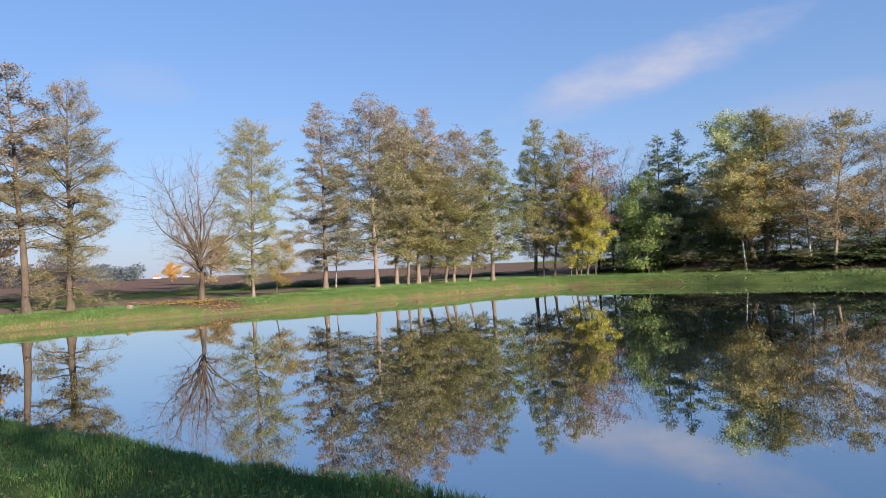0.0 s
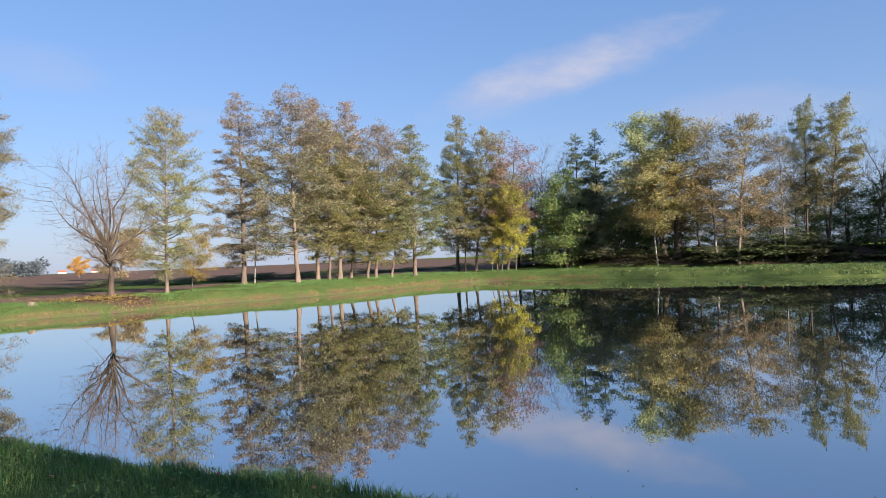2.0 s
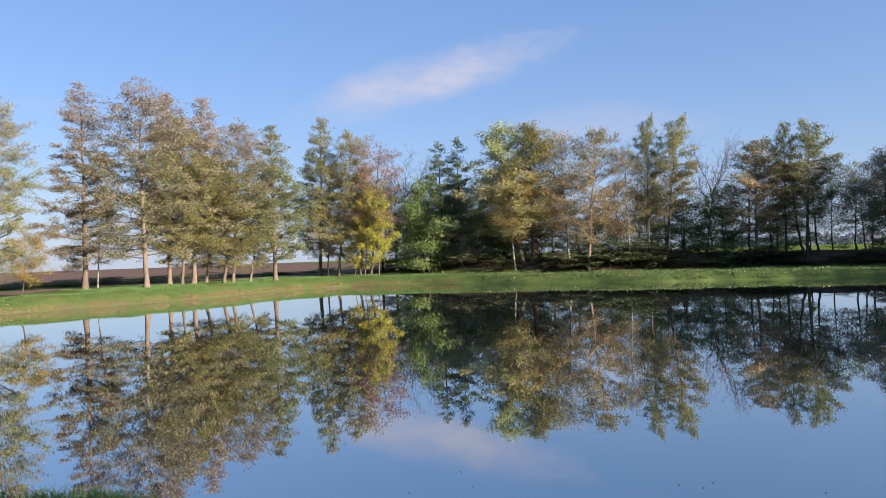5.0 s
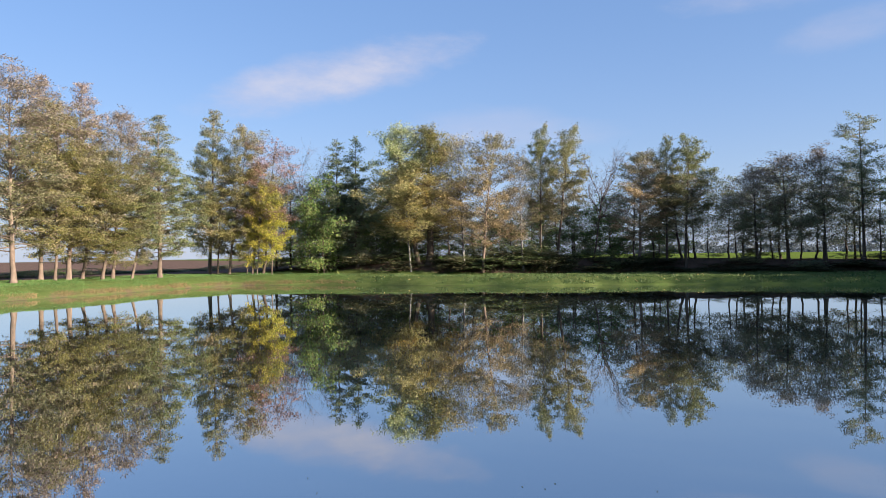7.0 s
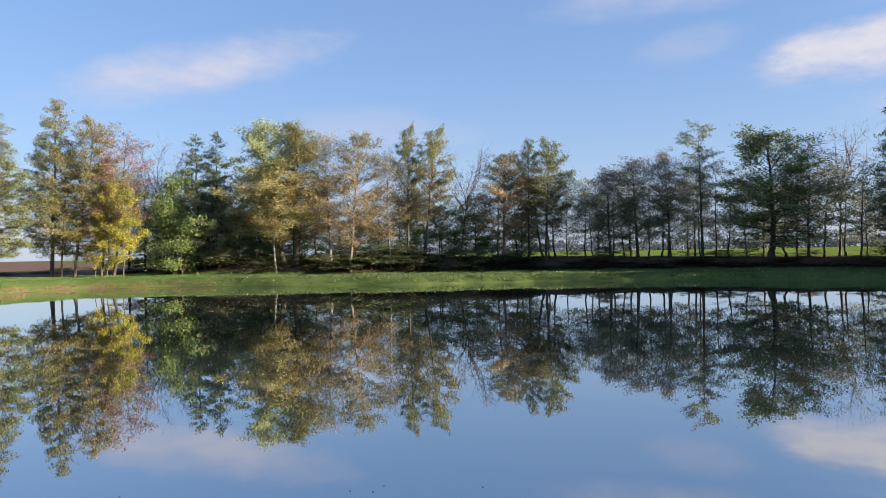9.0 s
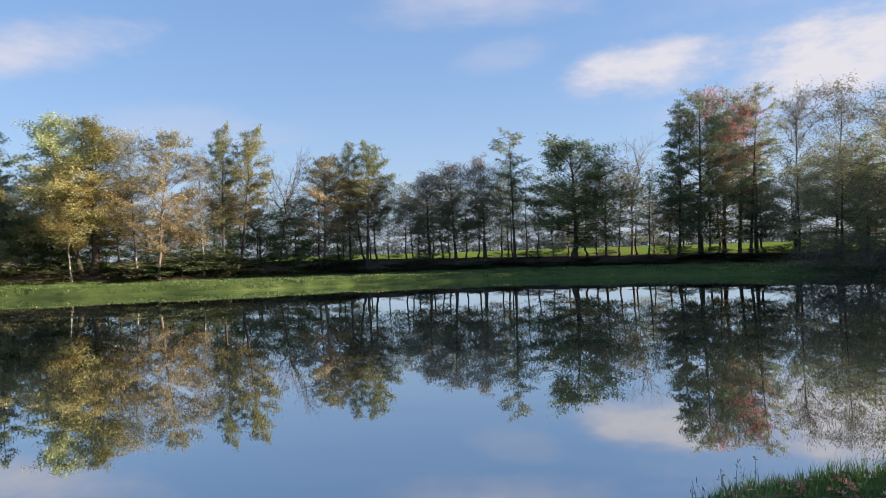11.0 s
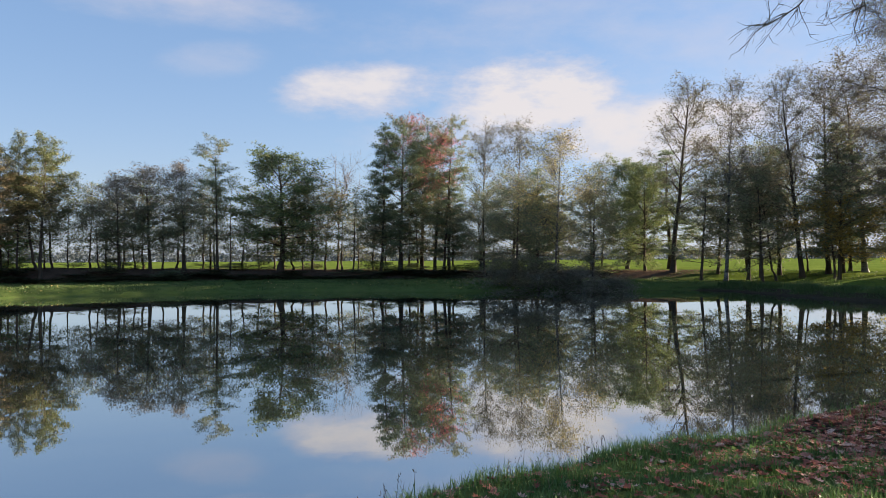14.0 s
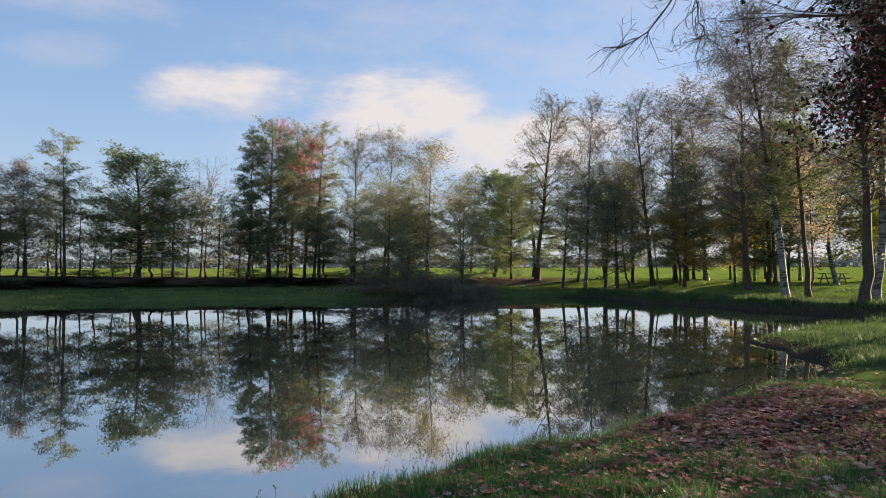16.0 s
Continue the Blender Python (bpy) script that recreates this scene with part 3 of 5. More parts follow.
for s in (1, 2):
    kind_of_tree("alder_gold", "alder_tree", "leafy alder with golden green foliage down to the trunk", BARK, "gold_green", 38000, (0.19, 0.19, 0.11), 0.064, top=("brown", 0.7, 1.1),
                 seed=s + 120, height=14, radius=3.2, base=0.14, shape="egg", n1=98, n2=6, up=(0.05, 0.9), droop=-0.02, trunk_r=0.19, layer=0.65, gaps=-0.3)
    kind_of_tree("alder_spire", "alder_tree", "narrow spire-shaped alder with grey-brown withering leaves", BARK, "grey", 28000, (0.16, 0.16, 0.09), 0.056, top=("mauve", 0.4, 1.0),
                 seed=s + 130, height=14, radius=2.3, base=0.1, shape="cone", n1=92, n2=6, up=(0.05, 0.75), droop=-0.02, trunk_r=0.2, layer=0.5, gaps=-0.15)
    kind_of_tree("alder_dark", "alder_tree", "dark shaded alder standing against the light", BARK_DARK, "dark", 17000, (0.17, 0.17, 0.09), 0.072,
                 seed=s + 20, height=14, radius=2.6, base=0.13, shape="cone", n1=86, n2=6, up=(0.05, 0.75), droop=-0.01, trunk_r=0.18, layer=0.65, gaps=-0.2)
    kind_of_tree("alder_thin", "alder_tree", "tall thin alder with a bare trunk and sparse crown", BARK_DARK, "grey", 17000, (0.15, 0.15, 0.1), 0.056, top=("mauve", 0.3, 0.9),
                 seed=s + 30, height=14, radius=2.2, base=0.25, shape="column", n1=56, n2=7, up=(0.2, 0.9), droop=-0.01, trunk_r=0.19, layer=0.7, gaps=-0.15)
    kind_of_tree("bare", "bare_tree", "leafless tree with fanned upswept bare branches", BARK_DARK, "brown", 0, (0, 0, 0), 0.086,
                 seed=s + 40, height=10, radius=4.2, base=0.2, shape="vase", n1=20, n2=13, up=(0.4, 1.4), droop=0.03, trunk_r=0.34, twigs=5, len2=0.5, fork=0.38)
    kind_of_tree("bare_tall", "bare_tree", "tall slender leafless tree among the belt", BARK_DARK, "brown", 0, (0, 0, 0), 0.086,
                 seed=s + 45, height=12, radius=3, base=0.4, shape="vase", n1=15, n2=9, up=(0.5, 1.4), droop=0.02, trunk_r=0.24, twigs=4, len2=0.4, fork=0.62)
    kind_of_tree("birch", "birch_tree", "white-barked birch with fine drooping twigs and few leaves", BIRCH, "birch", 11000, (0.12, 0.12, 0.16), 0.048,
                 seed=s + 50, height=15, radius=2.4, base=0.28, shape="egg", n1=40, n2=7, up=(0.75, 1.2), droop=-0.05, trunk_r=0.15, twigs=2, gaps=-0.3)
    kind_of_tree("birch_dark", "birch_tree", "birch with a thick blackened trunk and thin crown", BARK_DARK, "birch", 11000, (0.12, 0.12, 0.16), 0.048,
                 seed=s + 55, height=15, radius=2.4, base=0.28, shape="egg", n1=40, n2=7, up=(0.75, 1.2), droop=-0.05, trunk_r=0.2, twigs=2, gaps=-0.3)
    kind_of_tree("alder_tan", "alder_tree", "tall alder with tan autumn leaves", BARK_PALE, "tan", 20000, (0.18, 0.18, 0.12), 0.070, top=("brown", 0.5, 1.0),
                 seed=s + 15, height=13, radius=2.8, base=0.18, shape="egg", n1=70, n2=6, up=(0.25, 1.1), droop=0.0, trunk_r=0.18, layer=0.8, gaps=-0.25)
    kind_of_tree("oak", "oak_tree", "round dense dark green oak on the far bank", BARK_DARK, "oak", 25000, (0.22, 0.22, 0.16), 0.080,
                 seed=s + 60, height=11, radius=3.4, base=0.1, shape="round", n1=80, n2=7, up=(-0.1, 1.1), droop=0.0, trunk_r=0.26, layer=0.9, gaps=-0.25)
    kind_of_tree("fill", "field_maple_tree", "young many-stemmed tree with thin foliage", BARK_DARK, "mixed", 3400, (0.26, 0.26, 0.18), 0.076,
                 seed=s + 75, height=9, radius=2.3, base=0.2, shape="egg", n1=24, n2=5, up=(0.2, 1.0), droop=0.0, trunk_r=0.11, wander=0.05, layer=0.8)
    kind_of_tree("oak_thin", "field_maple_tree", "many-stemmed tree with thin dark foliage", BARK_DARK, "mixed", 8500, (0.22, 0.22, 0.16), 0.066,
                 seed=s + 70, height=10, radius=2.5, base=0.16, shape="egg", n1=44, n2=6, up=(0.2, 1.1), droop=0.0, trunk_r=0.14, wander=0.05, layer=0.8, gaps=-0.3)
    kind_of_tree("maple_thin", "field_maple_tree", "many-stemmed tree with thin leaves withering at the top", BARK_DARK, "mixed", 13000, (0.22, 0.22, 0.16), 0.060, top=("mauve", 0.4, 1.0),
                 seed=s + 72, height=10, radius=2.5, base=0.16, shape="egg", n1=48, n2=6, up=(0.3, 1.2), droop=0.0, trunk_r=0.14, wander=0.05, layer=0.9, gaps=-0.3)
    kind_of_tree("yellow", "yellow_tree", "small tree with bright yellow autumn leaves", BARK, "yellow", 9500, (0.2, 0.2, 0.16), 0.082, top=("gold_green", 0.6, 1.2),
                 seed=s + 80, height=8.5, radius=1.9, base=0.2, shape="egg", n1=38, n2=6, up=(0.1, 0.9), droop=-0.03, trunk_r=0.1, layer=0.8, gaps=-0.2)
    kind_of_tree("sapling", "sapling_tree", "thin young tree with scant autumn leaves", BARK_DARK, "tan", 3000, (0.25, 0.25, 0.2), 0.066,
                 seed=s + 90, height=9, radius=1.4, base=0.25, shape="egg", n1=22, n2=4, up=(0.5, 1.0), droop=0.0, trunk_r=0.07, wander=0.05)
kind_of_tree("alder_wide", "alder_tree", "old alder with tufted uneven crown and dark trunk", BARK_DARK, "olive", 52000, (0.17, 0.17, 0.11), 0.050, top=("mauve", 0.65, 1.3),
             seed=5, height=13.5, radius=2.9, base=0.07, shape="egg", n1=86, n2=9, up=(0.05, 0.9), droop=-0.06, trunk_r=0.32, wander=0.1, layer=0.8, gaps=-0.28)
kind_of_tree("tawny_oak", "oak_tree", "broad oak with tawny golden autumn leaves", BARK_DARK, "tawny", 24000, (0.22, 0.22, 0.16), 0.076, top=("gold_green", 0.5, 0.75),
             seed=141, height=13, radius=3.0, base=0.2, shape="egg", n1=60, n2=8, up=(0.15, 1.1), droop=0.0, trunk_r=0.4, layer=0.8, gaps=-0.25)
kind_of_tree("amber", "beech_tree", "small tree with amber autumn leaves under the birches", BARK_DARK, "tawny", 7000, (0.22, 0.22, 0.16), 0.072,
             seed=143, height=6, radius=2.2, base=0.2, shape="egg", n1=34, n2=6, up=(0.1, 0.9), droop=0.0, trunk_r=0.1, layer=0.6, gaps=-0.2)
kind_of_tree("birch_fresh", "birch_tree", "slim dark-stemmed birch still in green leaf", BARK_DARK, "oak", 12000, (0.14, 0.14, 0.16), 0.055,
             seed=144, height=14, radius=1.6, base=0.3, shape="column", n1=46, n2=6, up=(0.5, 1.1), droop=-0.04, trunk_r=0.13, gaps=-0.2)
kind_of_tree("poplar", "poplar_tree", "broad light green poplar turning yellow", BARK_DARK, "poplar", 30000, (0.22, 0.22, 0.18), 0.076, top=("poplar_green", 0.6, 0.8),
             seed=101, height=13, radius=2.9, base=0.2, shape="egg", n1=60, n2=8, up=(0.2, 1.1), droop=0.0, trunk_r=0.24, layer=0.9, gaps=-0.25)
kind_of_tree("maple", "maple_tree", "tall round-crowned tree with reddening leaves at the top", BARK_DARK, "dark", 26000, (0.2, 0.2, 0.14), 0.068, top=("red", 0.85, 1.1),
             seed=102, height=15, radius=3.0, base=0.1, shape="egg", n1=70, n2=8, up=(0.25, 1.0), droop=0.0, trunk_r=0.24, layer=0.8, gaps=-0.2)
kind_of_tree("red_thin", "maple_tree", "slim tree with sparse rusty red leaves", BARK_DARK, "red", 9000, (0.2, 0.2, 0.14), 0.058,
             seed=103, height=13, radius=2.1, base=0.2, shape="egg", n1=36, n2=6, up=(0.4, 1.0), droop=0.0, trunk_r=0.12)
kind_of_tree("birch_near", "birch_tree", "tall white-barked birch with a veil of fine bare twigs", BIRCH, "birch", 15000, (0.13, 0.13, 0.17), 0.034,
             seed=112, height=15, radius=2.8, base=0.3, shape="egg", n1=46, n2=8, up=(0.85, 1.3), droop=-0.05, trunk_r=0.17, twigs=8)
kind_of_tree("birch_gold", "birch_tree", "leafy birch with golden green hanging foliage", BIRCH, "gold", 10237, (0.32, 0.32, 0.4), 0.069,
             seed=104, height=14.5, radius=3.0, base=0.25, shape="egg", n1=40, n2=7, up=(0.55, 1.0), droop=-0.07, trunk_r=0.16, twigs=4)
kind_of_tree("shrub", "shrub", "dark tangled shrub under the trees", BARK_DARK, "mixed", 1400, (0.25, 0.25, 0.2), 0.10,
             seed=105, height=2.6, radius=1.6, base=0.05, shape="round", n1=14, n2=4, up=(0.4, 1.2), droop=0.0, trunk_r=0.05)
kind_of_tree("shrub_green", "shrub", "leafy green shrub at the wood's edge", BARK_DARK, "oak", 850, (0.25, 0.25, 0.2), 0.125,
             seed=106, height=3.4, radius=1.8, base=0.05, shape="round", n1=12, n2=3, up=(0.4, 1.2), droop=0.0, trunk_r=0.05)
kind_of_tree("alder_tall", "alder_tree", "tall alder with a long bare trunk and layered dark crown", BARK_DARK, "dark", 11000, (0.17, 0.17, 0.06), 0.060, top=("mixed", 0.5, 0.9),
             seed=116, height=14, radius=2.2, base=0.42, shape="egg", n1=36, n2=7, up=(0.05, 0.8), droop=0.0, trunk_r=0.2, wander=0.05)
kind_of_tree("alder_high", "alder_tree", "tall alder with a bare lower trunk and layered olive crown", BARK_DARK, "olive", 19000, (0.18, 0.18, 0.11), 0.068, top=("green", 0.4, 0.9),
             seed=142, height=13, radius=2.3, base=0.3, shape="egg", n1=66, n2=7, up=(0.15, 0.95), droop=0.0, trunk_r=0.2, wander=0.07, layer=0.7, gaps=-0.22)
kind_of_tree("red_top", "maple_tree", "tall slim tree crowned with crimson leaves", BARK_DARK, "crimson", 3000, (0.22, 0.22, 0.18), 0.072,
             seed=117, height=14, radius=2.0, base=0.5, shape="egg", n1=34, n2=6, up=(0.4, 1.0), droop=0.0, trunk_r=0.12, wander=0.04)
# out of view, its high crown added to shade the near grass
kind_of_tree("shade_birch", "birch_tree", "unseen tall birch with a long clear trunk, added for shade", BIRCH, "birch", 4200, (0.25, 0.25, 0.2), 0.055,
             seed=118, height=16, radius=3.0, base=0.66, shape="egg", n1=34, n2=6, up=(0.35, 1.0), droop=0.0, trunk_r=0.16, wander=0.04)
for s in (1, 2, 3):
    kind_of_tree("understory", "elder_shrub", "tall leafy green shrub under the taller trees", BARK_DARK, "fresh", 4600, (0.2, 0.2, 0.16), 0.068,
                 seed=s + 150, height=5, radius=1.7, base=0.04, shape="egg", n1=30, n2=5, up=(0.3, 1.1), droop=0.0, trunk_r=0.06, wander=0.03)
kind_of_tree("bramble", "bramble_bush", "low bramble thicket on top of the bank, leaves darkened as in shade", BARK_DARK, "bramble", 1000, (0.2, 0.2, 0.16), 0.105,
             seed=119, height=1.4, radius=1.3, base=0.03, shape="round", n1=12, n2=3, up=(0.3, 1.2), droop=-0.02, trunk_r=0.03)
kind_of_tree("tan", "willow_tree", "rounded tan-leaved tree out in the fields", BARK, "tan", 11000, (0.26, 0.26, 0.22), 0.13,
             seed=111, height=8, radius=3.2, base=0.12, shape="round", n1=30, n2=6, up=(0.3, 1.1), droop=0.0, trunk_r=0.2)
kind_of_tree("willow", "willow_bush", "twiggy grey willow bush hanging over the water", BARK_DARK, "willow", 9000, (0.3, 0.3, 0.2), 0.085,
             seed=108, height=4.0, radius=3.6, base=0.02, shape="vase", n1=40, n2=8, up=(0.25, 1.2), droop=-0.03, trunk_r=0.08, twigs=3)
kind_of_tree("red_oak", "red_oak_tree", "old oak with backlit-dark leaves turning wine red above the path", BARK_DARK, "wine", 4000, (0.2, 0.2, 0.2), 0.105, foliage=lobed_leaves,
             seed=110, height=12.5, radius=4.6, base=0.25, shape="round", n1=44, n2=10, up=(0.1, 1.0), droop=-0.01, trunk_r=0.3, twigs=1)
kind_of_tree("orange", "orange_tree", "orange autumn tree beyond the field", BARK, "orange", 9000, (0.3, 0.3, 0.25), 0.15,
             seed=109, height=8, radius=3.4, base=0.2, shape="round", n1=30, n2=6, up=(0.3, 1.0), droop=0.0, trunk_r=0.2)

# kind, place, height, crown radius, lean of the top
NORTH_WEST = [
    ("alder_thin", -22.4, 37.5, 13.4, 2.3, -0.9, -0.4), ("alder_wide", -21.0, 39.3, 13.2, 2.1, 0.2, 0.1), ("bare", -15.4, 44.4, 10.1, 3.4, 0.4, 0.1), ("alder", -12.9, 47.2, 12.2, 1.85, 0.4, 0.1),
    ("alder_spire", -9.6, 56.7, 15.1, 2.1, -0.2, 0.0), ("birch_gold", -9.0, 58.0, 8.2, 1.5, 0.6, 0.1), ("alder_brown", -5.3, 55.5, 15.3, 3.1, 0.0, 0.0), ("alder_brown", -4.1, 60.5, 15.6, 2.4, 0.0, 0.0),
    ("alder_gold", -3.0, 58.2, 13.2, 2.2, 0.2, 0.0), ("alder_brown", -2.2, 59.2, 15.0, 2.6, 0.9, 0.0), ("alder_gold", -1.3, 60.1, 10.4, 2.3, 0.7, 0.0), ("amber", -11.5, 47.6, 4.1, 1.15, 0.5, 0.2),
]
NORTH = [
    ("alder_gold", 0.1, 59.4, 10.4, 2.4, 0.5, 0.0), ("alder_brown", 0.8, 60.0, 13.5, 2.4, 0.7, 0.0), ("alder_brown", 2.2, 61.9, 9.9, 1.5, 1.7, -0.1), ("alder", 4.3, 61.9, 13.3, 2.3, 0.0, 0.0),
    ("alder", 9.1, 69.4, 15.6, 2.5, 0.5, -0.1), ("sapling", 9.6, 67.5, 8.7, 1.7, 0.6, -0.1), ("alder_gold", 10.6, 67.3, 14.1, 2.5, 1.9, -0.3), ("yellow", 12.0, 66.2, 7.2, 0.9, 0.5, -0.1),
    ("yellow", 12.7, 64.9, 8.4, 1.1, 0.4, -0.1), ("yellow", 13.8, 63.8, 7.6, 1.1, 0.5, -0.1), ("red_thin", 13.4, 65.7, 12.8, 2.1, 1.4, -0.3), ("alder_gold", 12.6, 66.6, 11.0, 1.9, 0.4, 0.0),
]
NORTH_EAST = [
    ("bare_tall", 17.8, 66.5, 13.1, 2.9, 0.1, 0.0), ("understory", 18.6, 63.6, 9.4, 1.9, 0.0, 0.0), ("oak_thin", 16.6, 68.5, 9.6, 2.2, 0.0, 0.0), ("oak_thin", 18.5, 68.0, 8.6, 2.4, 0.0, 0.0), ("oak_thin", 15.6, 70.5, 8.4, 2.2, 0.0, 0.0), ("alder_dark", 20.2, 64.7, 12.2, 1.9, 0.1, 0.0), ("alder_dark", 21.6, 62.9, 12.4, 1.6, 0.1, 0.0), ("birch_gold", 25.3, 58.6, 10.3, 1.9, -0.5, 0.2),
    ("poplar", 26.3, 59.2, 13.0, 3.1, -2.1, 0.9), ("tawny_oak", 27.2, 58.7, 12.9, 2.7, 0.1, 0.0), ("birch_gold", 29.5, 56.2, 12.4, 2.2, -0.4, 0.2), ("alder_tan", 30.5, 54.6, 12.3, 2.3, 1.2, -0.7),
    ("birch", 33.7, 53.0, 11.1, 1.5, -0.2, 0.1), ("alder_high", 35.8, 53.5, 12.8, 1.2, 0.2, -0.1), ("alder_high", 37.2, 53.0, 12.7, 1.6, 1.1, -0.8), ("bare_tall", 40.4, 51.9, 11.5, 2.8, 1.4, -1.1),
    ("alder_tan", 44.1, 49.9, 10.0, 2.4, 0.3, -0.3), ("alder_high", 46.0, 48.4, 11.5, 1.2, 0.1, -0.1), ("alder_high", 46.8, 46.9, 11.9, 1.8, 0.4, -0.4),
]
EAST = [
    ("maple_thin", 51.6, 43.4, 8.5, 2.4, -0.1, 0.1), ("maple_thin", 53.5, 41.8, 9.6, 2.7, -0.2, 0.2), ("maple_thin", 55.1, 39.4, 10.1, 1.9, -0.3, 0.4), ("alder_tall", 56.4, 37.0, 12.5, 1.7, -0.1, 0.2),
    ("oak", 59.3, 32.3, 11.6, 3.6, -0.1, 0.3), ("bare_tall", 66.8, 30.1, 12.5, 2.9, 0.1, -0.3), ("alder_dark", 62.1, 23.5, 13.6, 1.8, 0.2, -0.4), ("maple", 62.5, 21.7, 14.5, 2.5, 0.2, -0.4),
    ("maple", 66.7, 21.1, 15.1, 2.7, 0.3, -0.8), ("red_top", 63.4, 18.7, 13.2, 1.6, 0.2, -0.6), ("red_top", 65.6, 22.0, 15.2, 1.8, 0.0, 0.0), ("alder_tall", 62.5, 17.6, 14.4, 1.6, 0.2, -0.8), ("alder_dark", 62.9, 17.2, 9.0, 1.6, 0.0, 0.0), ("birch", 71.9, 16.4, 15.6, 2.3, 0.1, -0.5), ("birch", 72.6, 13.1, 16.1, 2.3, 0.2, -0.9),
    ("oak_thin", 60.6, 13.4, 8.0, 2.3, 0.0, 0.0), ("oak_thin", 61.2, 11.0, 9.0, 2.4, 0.0, 0.0), ("alder_dark", 60.4, 8.9, 9.2, 2.0, 0.0, 0.0), ("oak_thin", 60.8, 4.4, 8.8, 2.2, 0.0, 0.0),
    ("birch_gold", 52.6, 6.3, 11.6, 2.4, 0.1, -0.5), ("oak_thin", 53.0, 9.2, 7.5, 2.4, 0.1, -0.2), ("oak_thin", 55.0, 3.8, 7.5, 2.2, 0.1, -0.2), ("oak_thin", 73.7, 4.5, 11.6, 2.0, 0.0, -0.7), ("oak", 73.9, 2.0, 11.4, 2.6, 0.0, -0.2), ("alder_dark", 73.9, -2.0, 11.7, 2.9, 0.0, 0.4),
]
SOUTH_EAST = [
    ("birch_dark", 62.1, -2.0, 16.3, 2.6, -0.1, -1.8), ("birch", 58.5, -5.7, 15.5, 2.0, -0.1, -0.6), ("sapling", 58.2, -9.1, 8.8, 1.4, 0.1, 0.8), ("birch_dark", 58.5, -10.9, 15.6, 2.3, 0.2, 1.3),
    ("birch_dark", 60.8, -13.1, 15.6, 2.4, 0, 0), ("birch", 60.3, -15.4, 16.8, 2.8, 0.3, 1.3), ("birch", 57.1, -16.7, 10.9, 1.4, 0.1, 0.2), ("yellow", 59.3, -18.8, 10.5, 2.2, 0, -0.1),
    ("birch_near", 41.4, -14.7, 17.4, 3.2, 0.7, 1.9), ("birch_dark", 48.5, -15.0, 16.2, 2.6, 0.1, 0.6), ("birch_fresh", 41.6, -15.9, 14.0, 1.5, 0.3, 0.9), ("amber", 55.8, -12.4, 6.2, 2.4, 0.0, 0.0), ("amber", 53.5, -15.6, 5.4, 2.0, 0.0, 0.0), ("sapling", 44.5, -17.2, 8.7, 1.1, 0.1, 0.3), ("yellow", 56.6, -25.7, 11.2, 2.9, -0.1, -0.2),
    ("birch_near", 37.6, -17.4, 17.8, 3.3, -0.2, -0.5), ("oak", 64.0, 0.2, 9.2, 1.9, 0, 0), ("oak_thin", 64.3, -15.4, 8.9, 2.4, 0, -0.1), ("oak_thin", 61.6, -8.5, 11.1, 1.9, 0, -0.1),
]
for rows, name in ((NORTH_WEST, "trees of the north bank"), (NORTH, "trees of the north bank"), (NORTH_EAST, "trees of the far bank"), (EAST, "trees of the far bank"), (SOUTH_EAST, "birches of the south-east bank")):
    for row in rows:
        plant(*row, group=name)


def at_bearing(bearing, distance):
    return distance * math.sin(radians(bearing)), distance * math.cos(radians(bearing))


# the belt of younger trees and shrubs that closes the far bank
rng = random.Random(7)
for i in range(112):
    deg = -34 + 130 * (i + rng.random()) / 112
    if deg < -20 or deg > 50 and i % 3 or deg < 50 and i % 4 == 0:
        continue
    r = float(shore_radius(deg)) + rng.uniform(12.0, 19.0)
    x, y = MID[0] + r * math.cos(radians(deg)), MID[1] + r * math.sin(radians(deg))
    plant(rng.choice(("sapling", "fill", "fill", "fill")), x, y, rng.uniform(4.8, 9.0), rng.uniform(1.5, 2.4), rng.uniform(-0.6, 0.6), rng.uniform(-0.6, 0.6), group="young trees of the far bank")
for i in range(34):
    deg = rng.uniform(60, 99) if i < 24 else rng.uniform(-30, 48)
    r = float(shore_radius(deg)) + rng.uniform(9.5, 13.5)
    x, y = MID[0] + r * math.cos(radians(deg)), MID[1] + r * math.sin(radians(deg))
    plant(rng.choice(("shrub", "shrub_green", "shrub_green")), x, y, rng.uniform(1.2, 2.6) * (0.75 if deg > 70 else 0.4), rng.uniform(1.2, 2.0), group="shrubs of the far bank")
for x, y, h, r in ((51.6, 9.8, 2.6, 2.2), (51.2, 7.2, 2.9, 2.4), (51.4, 4.4, 2.8, 2.4), (52.2, 2.2, 2.2, 1.9)):
    plant("willow", x, y, h, r, group="willow bushes at the water")
for i in range(20):
    deg = 50 + 47 * (i + rng.random()) / 20
    r = float(shore_radius(deg)) + rng.uniform(12.5, 18)
    x, y = MID[0] + r * math.cos(radians(deg)), MID[1] + r * math.sin(radians(deg))
    plant("understory", x, y, rng.uniform(2.6, 6.4), rng.uniform(1.4, 2.3), group="leafy shrubs of the far bank")
# low growth along the top of the far bank
for i in range(16):
    deg = -17 + 75 * (i + rng.random()) / 16
    r = float(shore_radius(deg)) + rng.uniform(12.5, 17)
    x, y = MID[0] + r * math.cos(radians(deg)), MID[1] + r * math.sin(radians(deg))
    plant("shrub_green" if i % 3 else "shrub", x, y, rng.uniform(0.5, 1.1), rng.uniform(0.8, 1.7), group="shrubs of the far bank")
